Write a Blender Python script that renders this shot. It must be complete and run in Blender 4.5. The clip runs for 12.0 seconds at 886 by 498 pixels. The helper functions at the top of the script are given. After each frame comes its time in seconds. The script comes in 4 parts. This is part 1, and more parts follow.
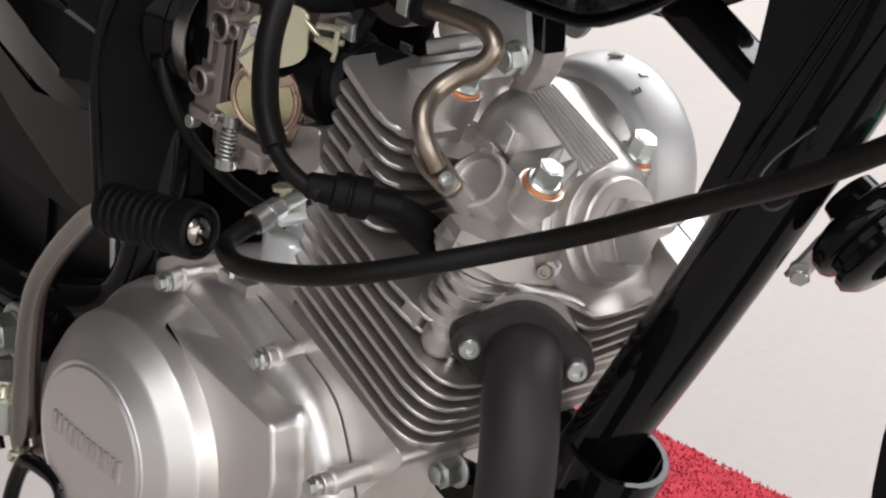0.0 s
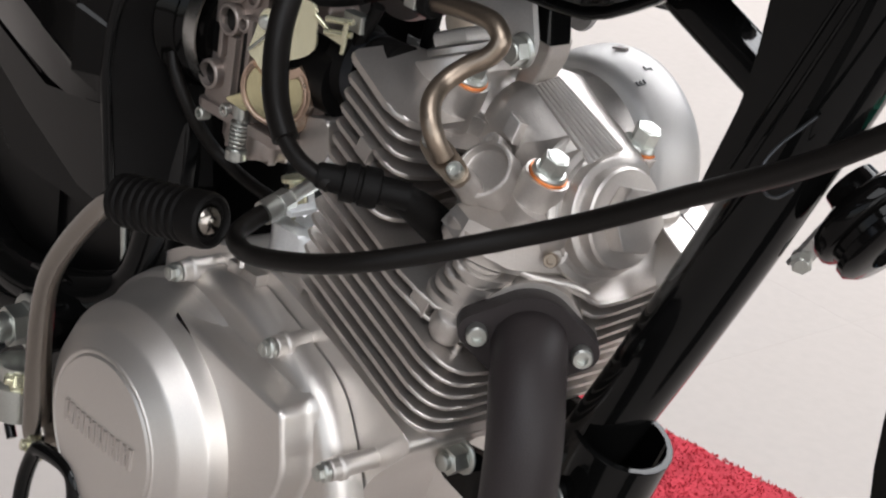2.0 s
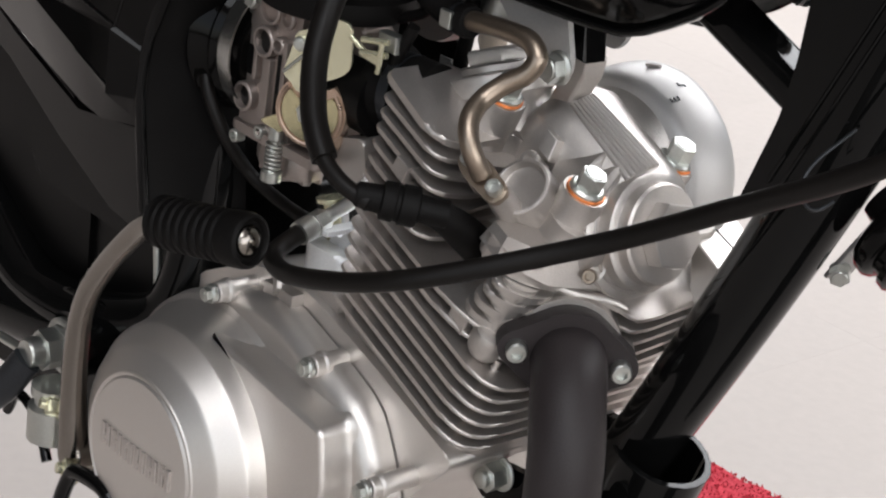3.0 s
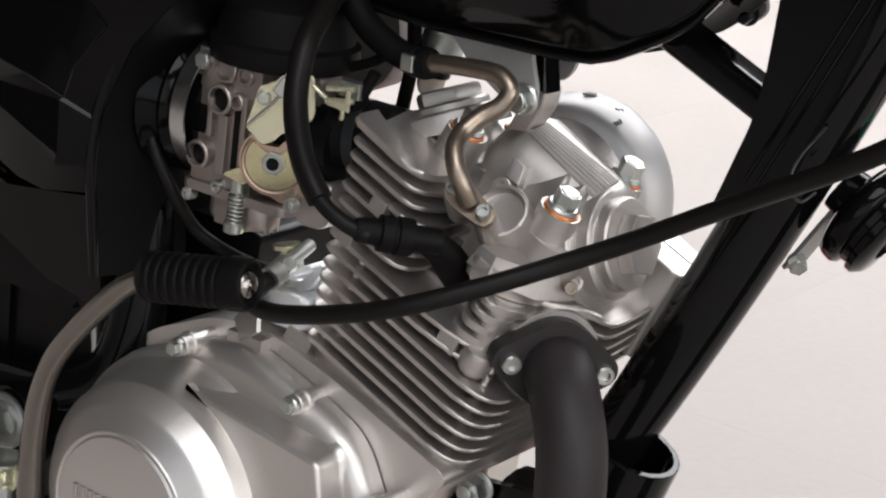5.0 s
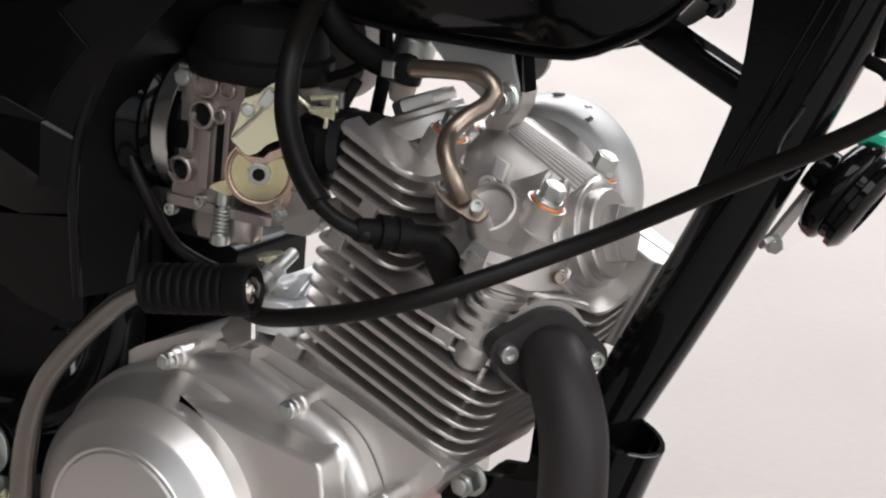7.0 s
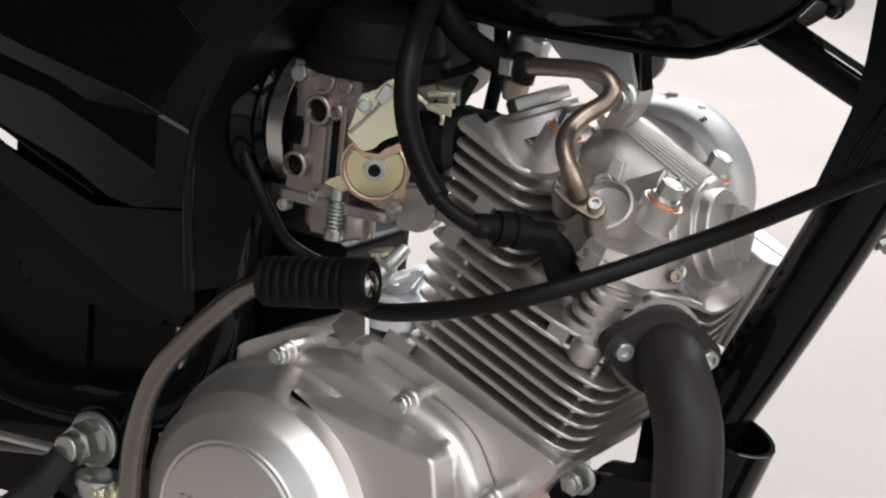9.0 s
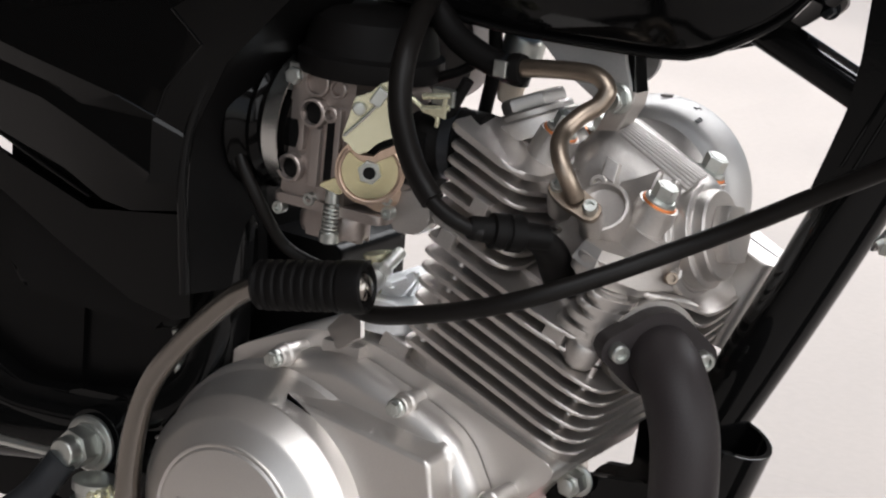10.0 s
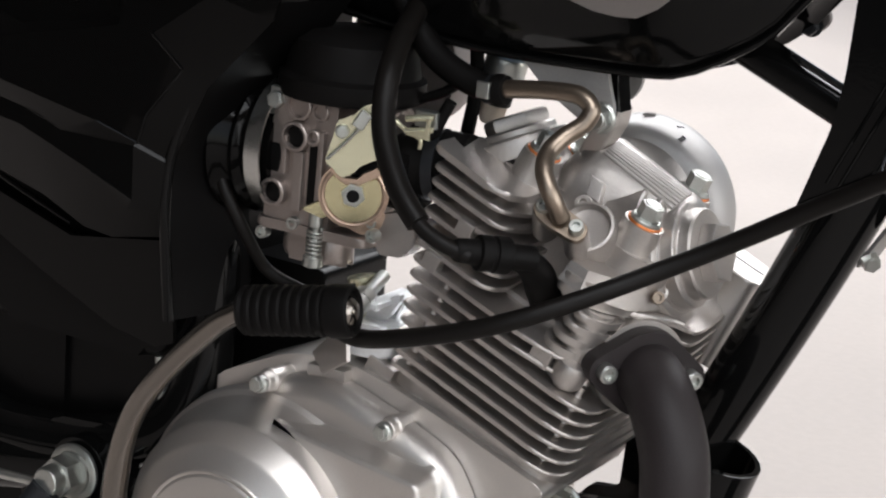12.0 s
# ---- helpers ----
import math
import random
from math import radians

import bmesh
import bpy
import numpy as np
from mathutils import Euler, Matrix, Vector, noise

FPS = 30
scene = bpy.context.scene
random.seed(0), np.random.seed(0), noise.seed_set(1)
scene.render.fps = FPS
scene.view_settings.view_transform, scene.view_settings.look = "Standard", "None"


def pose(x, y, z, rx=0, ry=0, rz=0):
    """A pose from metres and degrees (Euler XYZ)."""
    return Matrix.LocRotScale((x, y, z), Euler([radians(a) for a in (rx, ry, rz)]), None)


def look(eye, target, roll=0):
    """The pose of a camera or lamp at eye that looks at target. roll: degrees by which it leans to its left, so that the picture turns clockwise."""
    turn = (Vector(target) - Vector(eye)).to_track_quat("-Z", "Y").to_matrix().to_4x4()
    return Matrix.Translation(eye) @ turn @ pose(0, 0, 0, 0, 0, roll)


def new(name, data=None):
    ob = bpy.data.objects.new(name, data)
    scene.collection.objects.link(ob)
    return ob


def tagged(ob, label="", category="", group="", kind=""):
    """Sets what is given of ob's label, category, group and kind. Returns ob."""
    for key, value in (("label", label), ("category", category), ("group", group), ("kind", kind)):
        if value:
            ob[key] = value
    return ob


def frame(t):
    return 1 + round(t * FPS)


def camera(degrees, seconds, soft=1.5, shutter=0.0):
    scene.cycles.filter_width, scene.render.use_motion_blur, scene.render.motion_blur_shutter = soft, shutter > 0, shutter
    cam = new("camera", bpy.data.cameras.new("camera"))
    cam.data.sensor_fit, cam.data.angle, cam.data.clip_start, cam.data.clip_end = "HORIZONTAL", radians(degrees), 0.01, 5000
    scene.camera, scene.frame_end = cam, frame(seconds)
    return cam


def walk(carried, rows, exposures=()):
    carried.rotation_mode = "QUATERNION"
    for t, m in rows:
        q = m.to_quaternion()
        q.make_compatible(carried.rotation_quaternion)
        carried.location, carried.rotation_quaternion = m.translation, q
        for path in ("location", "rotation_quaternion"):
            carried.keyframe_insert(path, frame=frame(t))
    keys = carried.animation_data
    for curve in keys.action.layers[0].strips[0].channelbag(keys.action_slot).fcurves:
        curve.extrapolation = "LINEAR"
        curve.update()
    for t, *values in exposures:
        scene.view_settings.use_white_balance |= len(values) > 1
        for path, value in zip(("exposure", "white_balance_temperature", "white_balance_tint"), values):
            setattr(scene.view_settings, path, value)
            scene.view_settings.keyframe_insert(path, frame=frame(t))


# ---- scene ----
cam = camera(24.0, 12.0, soft=2.2)
PATH = [
    (0, (0.57287, -0.61311, 0.86136), (-0.34607, 0.29057, 0.31462), 9.139),
    (0.5, (0.57455, -0.61596, 0.86017), (-0.34400, 0.28831, 0.31376), 9.007),
    (1, (0.57695, -0.61980, 0.85847), (-0.34168, 0.28601, 0.31475), 9.038),
    (1.5, (0.57965, -0.62218, 0.85974), (-0.33746, 0.28442, 0.31478), 9.095),
    (2, (0.58218, -0.62552, 0.86083), (-0.33745, 0.27873, 0.31622), 9.146),
    (2.5, (0.58284, -0.63190, 0.85700), (-0.34122, 0.27091, 0.31749), 8.524),
    (3, (0.57553, -0.64283, 0.85666), (-0.34943, 0.26601, 0.32899), 8.465),
    (3.2, (0.56890, -0.65270, 0.85688), (-0.35370, 0.26200, 0.33521), 8.485),
    (4.8, (0.49618, -0.79949, 0.82752), (-0.26890, 0.28879, 0.39130), 7.557),
    (5, (0.49065, -0.81150, 0.82380), (-0.24951, 0.29708, 0.39575), 7.331),
    (5.5, (0.47070, -0.83731, 0.81410), (-0.24635, 0.29115, 0.39885), 6.694),
    (6, (0.45702, -0.85668, 0.80946), (-0.22107, 0.30302, 0.41538), 5.787),
    (6.5, (0.44735, -0.87541, 0.80284), (-0.19628, 0.30969, 0.42696), 5.629),
    (7, (0.43974, -0.88846, 0.79757), (-0.20019, 0.29781, 0.41907), 5.878),
    (7.5, (0.42787, -0.90320, 0.79217), (-0.22367, 0.27883, 0.42030), 6.688),
    (7.7, (0.42132, -0.90940, 0.79205), (-0.23012, 0.27323, 0.42190), 6.724),
    (9.3, (0.41342, -0.91114, 0.78260), (-0.25571, 0.26236, 0.41495), 6.205),
    (9.5, (0.41438, -0.90817, 0.78575), (-0.25239, 0.26615, 0.41645), 6.043),
    (10, (0.41516, -0.90689, 0.78691), (-0.25288, 0.26617, 0.41591), 6.028),
    (10.5, (0.41449, -0.90709, 0.78455), (-0.25331, 0.26559, 0.41190), 5.838),
    (11, (0.41116, -0.90679, 0.78476), (-0.25645, 0.26759, 0.41715), 5.431),
    (11.5, (0.40872, -0.90776, 0.78615), (-0.24577, 0.27503, 0.42191), 5.639),
    (12, (0.40434, -0.90826, 0.78707), (-0.24578, 0.27904, 0.42977), 5.460),
]
walk(cam, [(t, look(eye, target, roll)) for t, eye, target, roll in PATH], [(0, 0.06), (3.0, 0.07), (5.0, 0.0), (12.0, 0.0)])

# ---------------------------------------------------------------- light
world = bpy.data.worlds.new("sky")
scene.world = world
world.use_nodes = True
wn = world.node_tree.nodes
sky = wn.new("ShaderNodeTexSky")
sky.sky_type, sky.sun_disc = "NISHITA", False
sky.sun_elevation, sky.sun_rotation = radians(42), radians(60)
wn["Background"].inputs["Strength"].default_value = 0.10
world.node_tree.links.new(sky.outputs[0], wn["Background"].inputs["Color"])


def area_lamp(name, eye, target, w, h, power, colour=(1, 1, 1)):
    lamp = bpy.data.lights.new(name, "AREA")
    lamp.shape, lamp.size, lamp.size_y, lamp.energy, lamp.color = "RECTANGLE", w, h, power, colour
    ob = new(name, lamp)
    ob.matrix_world = look(eye, target)
    return ob


# daylight stand-ins: the open front, plus unseen roof and side panels added as fill
area_lamp("overhead_fill", (-2.0, 3.3, 3.18), (-2.0, 3.3, 0.0), 6.6, 2.5, 400, (0.98, 0.985, 1.0))
area_lamp("front_opening_light", (3.9, 0.0, 1.5), (0.0, 0.0, 0.4), 6.4, 2.6, 158, (0.98, 0.985, 1.0))
area_lamp("front_overhead_fill", (1.6, -1.9, 3.18), (1.6, -1.9, 0.0), 2.4, 2.0, 80, (0.98, 0.985, 1.0))
area_lamp("side_fill", (1.9, -3.9, 1.5), (1.0, 0.0, 0.5), 4.2, 2.6, 30, (0.98, 0.985, 1.0))


# ---------------------------------------------------------------- materials
def material(name, colour, rough=0.5, metal=0.0, vary=0.12, grain=120.0, bump=0.15, stain=14.0, coat=0.0, spec=0.5, rough_vary=0.12, bump_dist=0.0006):
    m = bpy.data.materials.new(name)
    m.use_nodes = True
    nt = m.node_tree
    p = nt.nodes["Principled BSDF"]
    tc = nt.nodes.new("ShaderNodeTexCoord")

    def tex(scale, detail):
        n = nt.nodes.new("ShaderNodeTexNoise")
        n.inputs["Scale"].default_value, n.inputs["Detail"].default_value = scale, detail
        nt.links.new(tc.outputs["Object"], n.inputs["Vector"])
        return n

    fine, broad = tex(grain * 10, 3), tex(stain, 4)
    mix = nt.nodes.new("ShaderNodeMath")
    mix.operation = "MULTIPLY_ADD"
    nt.links.new(fine.outputs["Fac"], mix.inputs[0])
    mix.inputs[1].default_value = 0.45
    scale_b = nt.nodes.new("ShaderNodeMath")
    scale_b.operation = "MULTIPLY"
    nt.links.new(broad.outputs["Fac"], scale_b.inputs[0])
    scale_b.inputs[1].default_value = 0.55
    nt.links.new(scale_b.outputs[0], mix.inputs[2])
    ramp = nt.nodes.new("ShaderNodeMapRange")
    ramp.inputs["From Min"].default_value, ramp.inputs["From Max"].default_value = 0.3, 0.7
    ramp.inputs["To Min"].default_value, ramp.inputs["To Max"].default_value = 1 - vary, 1 + vary
    nt.links.new(mix.outputs[0], ramp.inputs["Value"])
    tint = nt.nodes.new("ShaderNodeVectorMath")
    tint.operation = "SCALE"
    tint.inputs[0].default_value = colour
    nt.links.new(ramp.outputs[0], tint.inputs["Scale"])
    nt.links.new(tint.outputs[0], p.inputs["Base Color"])
    rr = nt.nodes.new("ShaderNodeMapRange")
    rr.inputs["From Min"].default_value, rr.inputs["From Max"].default_value = 0.3, 0.7
    rr.inputs["To Min"].default_value = max(0.02, rough * (1 - rough_vary))
    rr.inputs["To Max"].default_value = min(1.0, rough * (1 + rough_vary))
    nt.links.new(broad.outputs["Fac"], rr.inputs["Value"])
    nt.links.new(rr.outputs[0], p.inputs["Roughness"])
    p.inputs["Metallic"].default_value = metal
    p.inputs["Specular IOR Level"].default_value = spec
    p.inputs["Coat Weight"].default_value = coat
    p.inputs["Coat Roughness"].default_value = 0.06
    if bump:
        b = nt.nodes.new("ShaderNodeBump")
        b.inputs["Strength"].default_value, b.inputs["Distance"].default_value = bump, bump_dist
        nt.links.new(fine.outputs["Fac"], b.inputs["Height"])
        nt.links.new(b.outputs["Normal"], p.inputs["Normal"])
    return m


CAST = material("cast_aluminium", (0.52, 0.487, 0.46), 0.38, 0.88, 0.10, 130, 0.35, 18)
DRUM = material("cam_cover_aluminium", (0.50, 0.485, 0.475), 0.5, 0.6, 0.06, 150, 0.2, 14)
COVER = material("silver_painted_aluminium", (0.66, 0.622, 0.588), 0.40, 0.88, 0.06, 180, 0.12, 10)
FIN = material("fin_aluminium", (0.58, 0.54, 0.51), 0.40, 0.9, 0.12, 120, 0.25, 25)
CARB = material("carburettor_zinc_alloy", (0.35, 0.30, 0.275), 0.36, 0.8, 0.14, 130, 0.25, 30)
ZINC = material("zinc_plated_steel", (0.52, 0.53, 0.50), 0.34, 0.95, 0.10, 100, 0.06, 60)
YELLOW_ZINC = material("yellow_passivated_steel", (0.70, 0.67, 0.48), 0.24, 0.75, 0.08, 60, 0.04, 30)
GOLD = material("gold_passivated_steel", (0.60, 0.54, 0.33), 0.22, 0.85, 0.2, 60, 0.04, 60)
COPPER = material("copper_washer", (0.74, 0.24, 0.08), 0.35, 0.7, 0.15, 80, 0.1, 60)
STAINLESS = material("bronzed_stainless_pipe", (0.29, 0.232, 0.182), 0.33, 0.9, 0.12, 60, 0.05, 22)
CHROME = material("brushed_steel_lever", (0.25, 0.228, 0.205), 0.18, 1.0, 0.10, 90, 0.06, 20)
# white zinc; its near-white tone also carries strong light on the case top
LIT_WHITE_ZINC = material("lit_white_zinc", (0.86, 0.87, 0.88), 0.32, 0.35, 0.1, 90, 0.06, 40)
PLATE = material("dull_plated_steel", (0.42, 0.41, 0.40), 0.48, 0.7, 0.1, 90, 0.1, 30)
BRASSY = material("iridescent_zinc_rim", (0.52, 0.38, 0.29), 0.3, 0.85, 0.2, 60, 0.05, 45)
BLACK_PAINT = material("gloss_black_paint", (0.003, 0.003, 0.003), 0.07, 0.0, 0.1, 60, 0.03, 10, coat=0.0, spec=0.22)
BLACK_PLASTIC = material("gloss_black_plastic", (0.003, 0.0028, 0.0027), 0.08, 0.0, 0.1, 60, 0.03, 8, spec=0.13)
GLOSS_EDGE = material("polished_black_edge", (0.003, 0.003, 0.003), 0.05, 0.0, 0.1, 60, 0.02, 10, spec=0.2)
SATIN_PLASTIC = material("satin_black_plastic", (0.003, 0.0028, 0.0028), 0.34, 0.0, 0.15, 90, 0.12, 20, spec=0.15)
RUBBER = material("black_rubber", (0.0045, 0.004, 0.0038), 0.55, 0.0, 0.2, 90, 0.2, 25, spec=0.10)
CABLE = material("cable_sheath", (0.0068, 0.0058, 0.0052), 0.42, 0.0, 0.12, 70, 0.08, 20, spec=0.15)
EXHAUST = material("heat_resistant_black", (0.022, 0.0175, 0.0178), 0.52, 0.0, 0.2, 110, 0.25, 18, spec=0.28)
TYRE = material("tyre_rubber", (0.018, 0.018, 0.018), 0.7, 0.0, 0.2, 60, 0.2, 12)
GREEN = material("green_connector_plastic", (0.02, 0.42, 0.26), 0.4, 0.0, 0.08, 80, 0.05, 20)
PINK_WIRE = material("pink_wire_sleeve", (0.55, 0.28, 0.24), 0.5, 0.0, 0.08, 80, 0.05, 20)
CREAM = material("cream_nylon", (0.62, 0.52, 0.42), 0.5, 0.0, 0.08, 80, 0.05, 20)
BAND = material("bright_steel_band", (0.62, 0.62, 0.60), 0.26, 1.0, 0.08, 90, 0.05, 30)
SILVER_PAINT = material("pale_silver_paint", (0.50, 0.46, 0.44), 0.3, 0.3, 0.05, 80, 0.03, 12)
GREY_PLASTIC = material("grey_plastic", (0.25, 0.22, 0.21), 0.5, 0.0, 0.08, 80, 0.05, 20)
BLUE_STEEL = material("blued_steel", (0.03, 0.032, 0.036), 0.35, 0.6, 0.2, 80, 0.05, 40)
DARK = material("print_and_groove_shade", (0.10, 0.10, 0.105), 0.6, 0.0, 0.1, 80, 0.0, 20)
CARPET = material("red_carpet_pile", (0.50, 0.055, 0.075), 0.95, 0.0, 0.3, 20, 0.6, 30, spec=0.1, bump_dist=0.004)
TILE = material("beige_floor_tile", (0.40, 0.356, 0.328), 0.6, 0.0, 0.05, 8, 0.03, 2.5)
GROUT = material("tile_joint", (0.40, 0.356, 0.328), 0.7, 0.0, 0.05, 8, 0.03, 2.5)
PLASTER = material("dark_grey_wall_paint", (0.07, 0.066, 0.063), 0.85, 0.0, 0.08, 20, 0.15, 2)
CEIL = material("ceiling_paint", (0.22, 0.21, 0.205), 0.9, 0.0, 0.05, 20, 0.1, 2)

# ---------------------------------------------------------------- builders
PLACE = {}
LEAN = radians(22)
AX = Vector((math.sin(LEAN), 0, math.cos(LEAN)))
FW = Vector((math.cos(LEAN), 0, -math.sin(LEAN)))
LEFT = Vector((0, 1, 0))
RIGHT = Vector((0, -1, 0))
UP = Vector((0, 0, 1))
X1 = Vector((1, 0, 0))


def V(x, y, z):
    """A place on the motorcycle, from millimetres: ahead, to its left, above the floor."""
    return Vector((x, y, z)) / 1000


def C(f, y, u):
    """A place in the leaning cylinder's own axes, from millimetres: ahead, left, up."""
    return Vector((0, 0, 0.488)) + (FW * f + LEFT * y + AX * u) / 1000


def thing(name, base, label, category, group="", kind=""):
    ob = new(name)
    ob.empty_display_size = 0.02
    ob.location = base
    PLACE[ob] = Vector(base)
    return tagged(ob, label, category, group, kind)


def part(name, bm, mat, parent=None, label="", angle=38):
    """Links a bmesh in the motorcycle's axes as one mesh object under its parent."""
    if not isinstance(bm, bmesh.types.BMesh):
        raise TypeError(name)
    bmesh.ops.recalc_face_normals(bm, faces=bm.faces)
    lo = Vector([min(v.co[i] for v in bm.verts) for i in range(3)])
    hi = Vector([max(v.co[i] for v in bm.verts) for i in range(3)])
    mid = (lo + hi) / 2
    bmesh.ops.translate(bm, verts=bm.verts, vec=-mid)
    # normals weighted by face area within each smooth patch, so that flat faces stay flat beside their bevels
    limit = math.cos(radians(angle))
    bm.normal_update()
    norms = []
    for f in bm.faces:
        for v in f.verts:
            n = Vector((0, 0, 0))
            for g in v.link_faces:
                if g.normal.dot(f.normal) > limit:
                    n += g.normal * g.calc_area()
            norms.append(n.normalized() if n.length > 0 else f.normal.copy())
    me = bpy.data.meshes.new(name)
    bm.to_mesh(me)
    bm.free()
    me.polygons.foreach_set("use_smooth", [True] * len(me.polygons))
    me.normals_split_custom_set(norms)
    me.materials.append(mat)
    ob = new(name, me)
    PLACE[ob] = mid
    if parent:
        ob.parent = parent
        ob.location = mid - PLACE[parent]
    else:
        ob.location = mid
    if label:
        ob["label"] = label
    return ob


def axes(n, hint=None):
    n = Vector(n).normalized()
    hint = Vector(hint) if hint else (UP if abs(n.z) < 0.9 else X1)
    u = (hint - n * hint.dot(n)).normalized()
    return u, n.cross(u), n


def smooth_path(pts, sub=8):
    pts = [Vector(p) for p in pts]
    if len(pts) < 3:
        return pts
    out = []
    ends = [2 * pts[0] - pts[1], *pts, 2 * pts[-1] - pts[-2]]
    for i in range(1, len(ends) - 2):
        p0, p1, p2, p3 = ends[i - 1 : i + 3]
        for k in range(sub):
            s = k / sub
            out.append(0.5 * (2 * p1 + (p2 - p0) * s + (2 * p0 - 5 * p1 + 4 * p2 - p3) * s * s + (3 * p1 - p0 - 3 * p2 + p3) * s**3))
    return out + [pts[-1]]


def tube(pts, r, seg=18, sub=8, bm=None, flat=1.0, hint=None):
    """A tube along a smooth path; r: one radius or one for each given point."""
    bm = bm or bmesh.new()
    path = smooth_path(pts, sub)
    n = len(path)
    if isinstance(r, (list, tuple)):
        rad = np.interp(np.linspace(0, len(pts) - 1, n), range(len(pts)), r)
    else:
        rad = [r] * n
    rings, u = [], None
    for i, p in enumerate(path):
        d = (path[min(i + 1, n - 1)] - path[max(i - 1, 0)]).normalized()
        if u is None:
            u = axes(d, hint)[0]
        u = (u - d * u.dot(d)).normalized()
        w = d.cross(u)
        rings.append([bm.verts.new(p + (u * math.cos(a) + w * math.sin(a) * flat) * rad[i]) for a in (2 * math.pi * k / seg for k in range(seg))])
    for a, b in zip(rings, rings[1:]):
        for k in range(seg):
            bm.faces.new((a[k], a[(k + 1) % seg], b[(k + 1) % seg], b[k]))
    bm.faces.new(rings[0][::-1])
    bm.faces.new(rings[-1])
    return bm


def lathe(o, n, prof, seg=40, bm=None, closed=False):
    """Turns a profile of (radius, height) in millimetres about the axis n through o."""
    bm = bm or bmesh.new()
    u, w, n = axes(n)
    o = Vector(o)
    rings = []
    for r, h in prof:
        if r <= 0:
            rings.append([bm.verts.new(o + n * h / 1000)])
        else:
            rings.append([bm.verts.new(o + n * h / 1000 + (u * math.cos(a) + w * math.sin(a)) * r / 1000) for a in (2 * math.pi * k / seg for k in range(seg))])
    pairs = list(zip(rings, rings[1:])) + ([(rings[-1], rings[0])] if closed else [])
    for a, b in pairs:
        for k in range(seg):
            j = (k + 1) % seg
            if len(a) == 1 and len(b) == 1:
                continue
            if len(a) == 1:
                bm.faces.new((a[0], b[j], b[k]))
            elif len(b) == 1:
                bm.faces.new((a[k], a[j], b[0]))
            else:
                bm.faces.new((a[k], a[j], b[j], b[k]))
    if not closed:
        for ring in (rings[0], rings[-1]):
            if len(ring) > 2:
                bm.faces.new(ring)
    return bm


def rounded(pts, r, k=5):
    """The corners of a polygon in millimetres, each rounded by r (one for all, or one each)."""
    out, n = [], len(pts)
    for i, p in enumerate(pts):
        p = Vector(p)
        a, b = Vector(pts[i - 1]) - p, Vector(pts[(i + 1) % n]) - p
        ri = r[i] if isinstance(r, (list, tuple)) else r
        ri = min(ri, 0.48 * a.length, 0.48 * b.length)
        if ri <= 0:
            out.append(p)
            continue
        s, e = p + a.normalized() * ri, p + b.normalized() * ri
        for j in range(k + 1):
            q = j / k
            out.append((1 - q) ** 2 * s + 2 * q * (1 - q) * p + q * q * e)
    return out


def prism(o, ux, uy, outline, h0, h1, bev=0.0, bm=None, shrink=None, segments=2):
    """An outline (millimetres in ux, uy) drawn out along their normal from h0 to h1; shrink: scale of the far end about its middle."""
    bm = bm or bmesh.new()
    o, ux, uy = Vector(o), Vector(ux).normalized(), Vector(uy).normalized()
    n = ux.cross(uy)
    pts = [Vector(p) for p in outline]
    mid = sum(pts, Vector((0, 0))) / len(pts)
    lo = [bm.verts.new(o + (ux * p.x + uy * p.y + n * h0) / 1000) for p in pts]
    far = [(mid + (p - mid) * shrink) if shrink else p for p in pts]
    hi = [bm.verts.new(o + (ux * p.x + uy * p.y + n * h1) / 1000) for p in far]
    k = len(pts)
    f = [bm.faces.new(lo[::-1]), bm.faces.new(hi)]
    for i in range(k):
        f.append(bm.faces.new((lo[i], lo[(i + 1) % k], hi[(i + 1) % k], hi[i])))
    if bev:
        edges = [e for e in set(f[0].edges) | set(f[1].edges)]
        bmesh.ops.bevel(bm, geom=edges, offset=bev / 1000, segments=segments, profile=0.5, affect="EDGES", clamp_overlap=True)
    return bm


def box(o, ux, uy, sx, sy, h0, h1, bev=0.5, r=0.0, bm=None):
    pts = [(-sx / 2, -sy / 2), (sx / 2, -sy / 2), (sx / 2, sy / 2), (-sx / 2, sy / 2)]
    return prism(o, ux, uy, rounded(pts, r, 3) if r else pts, h0, h1, bev, bm)


def hexagon(af):
    r = af / math.sqrt(3)
    return [(r * math.cos(math.pi * k / 3 + 0.3), r * math.sin(math.pi * k / 3 + 0.3)) for k in range(6)]


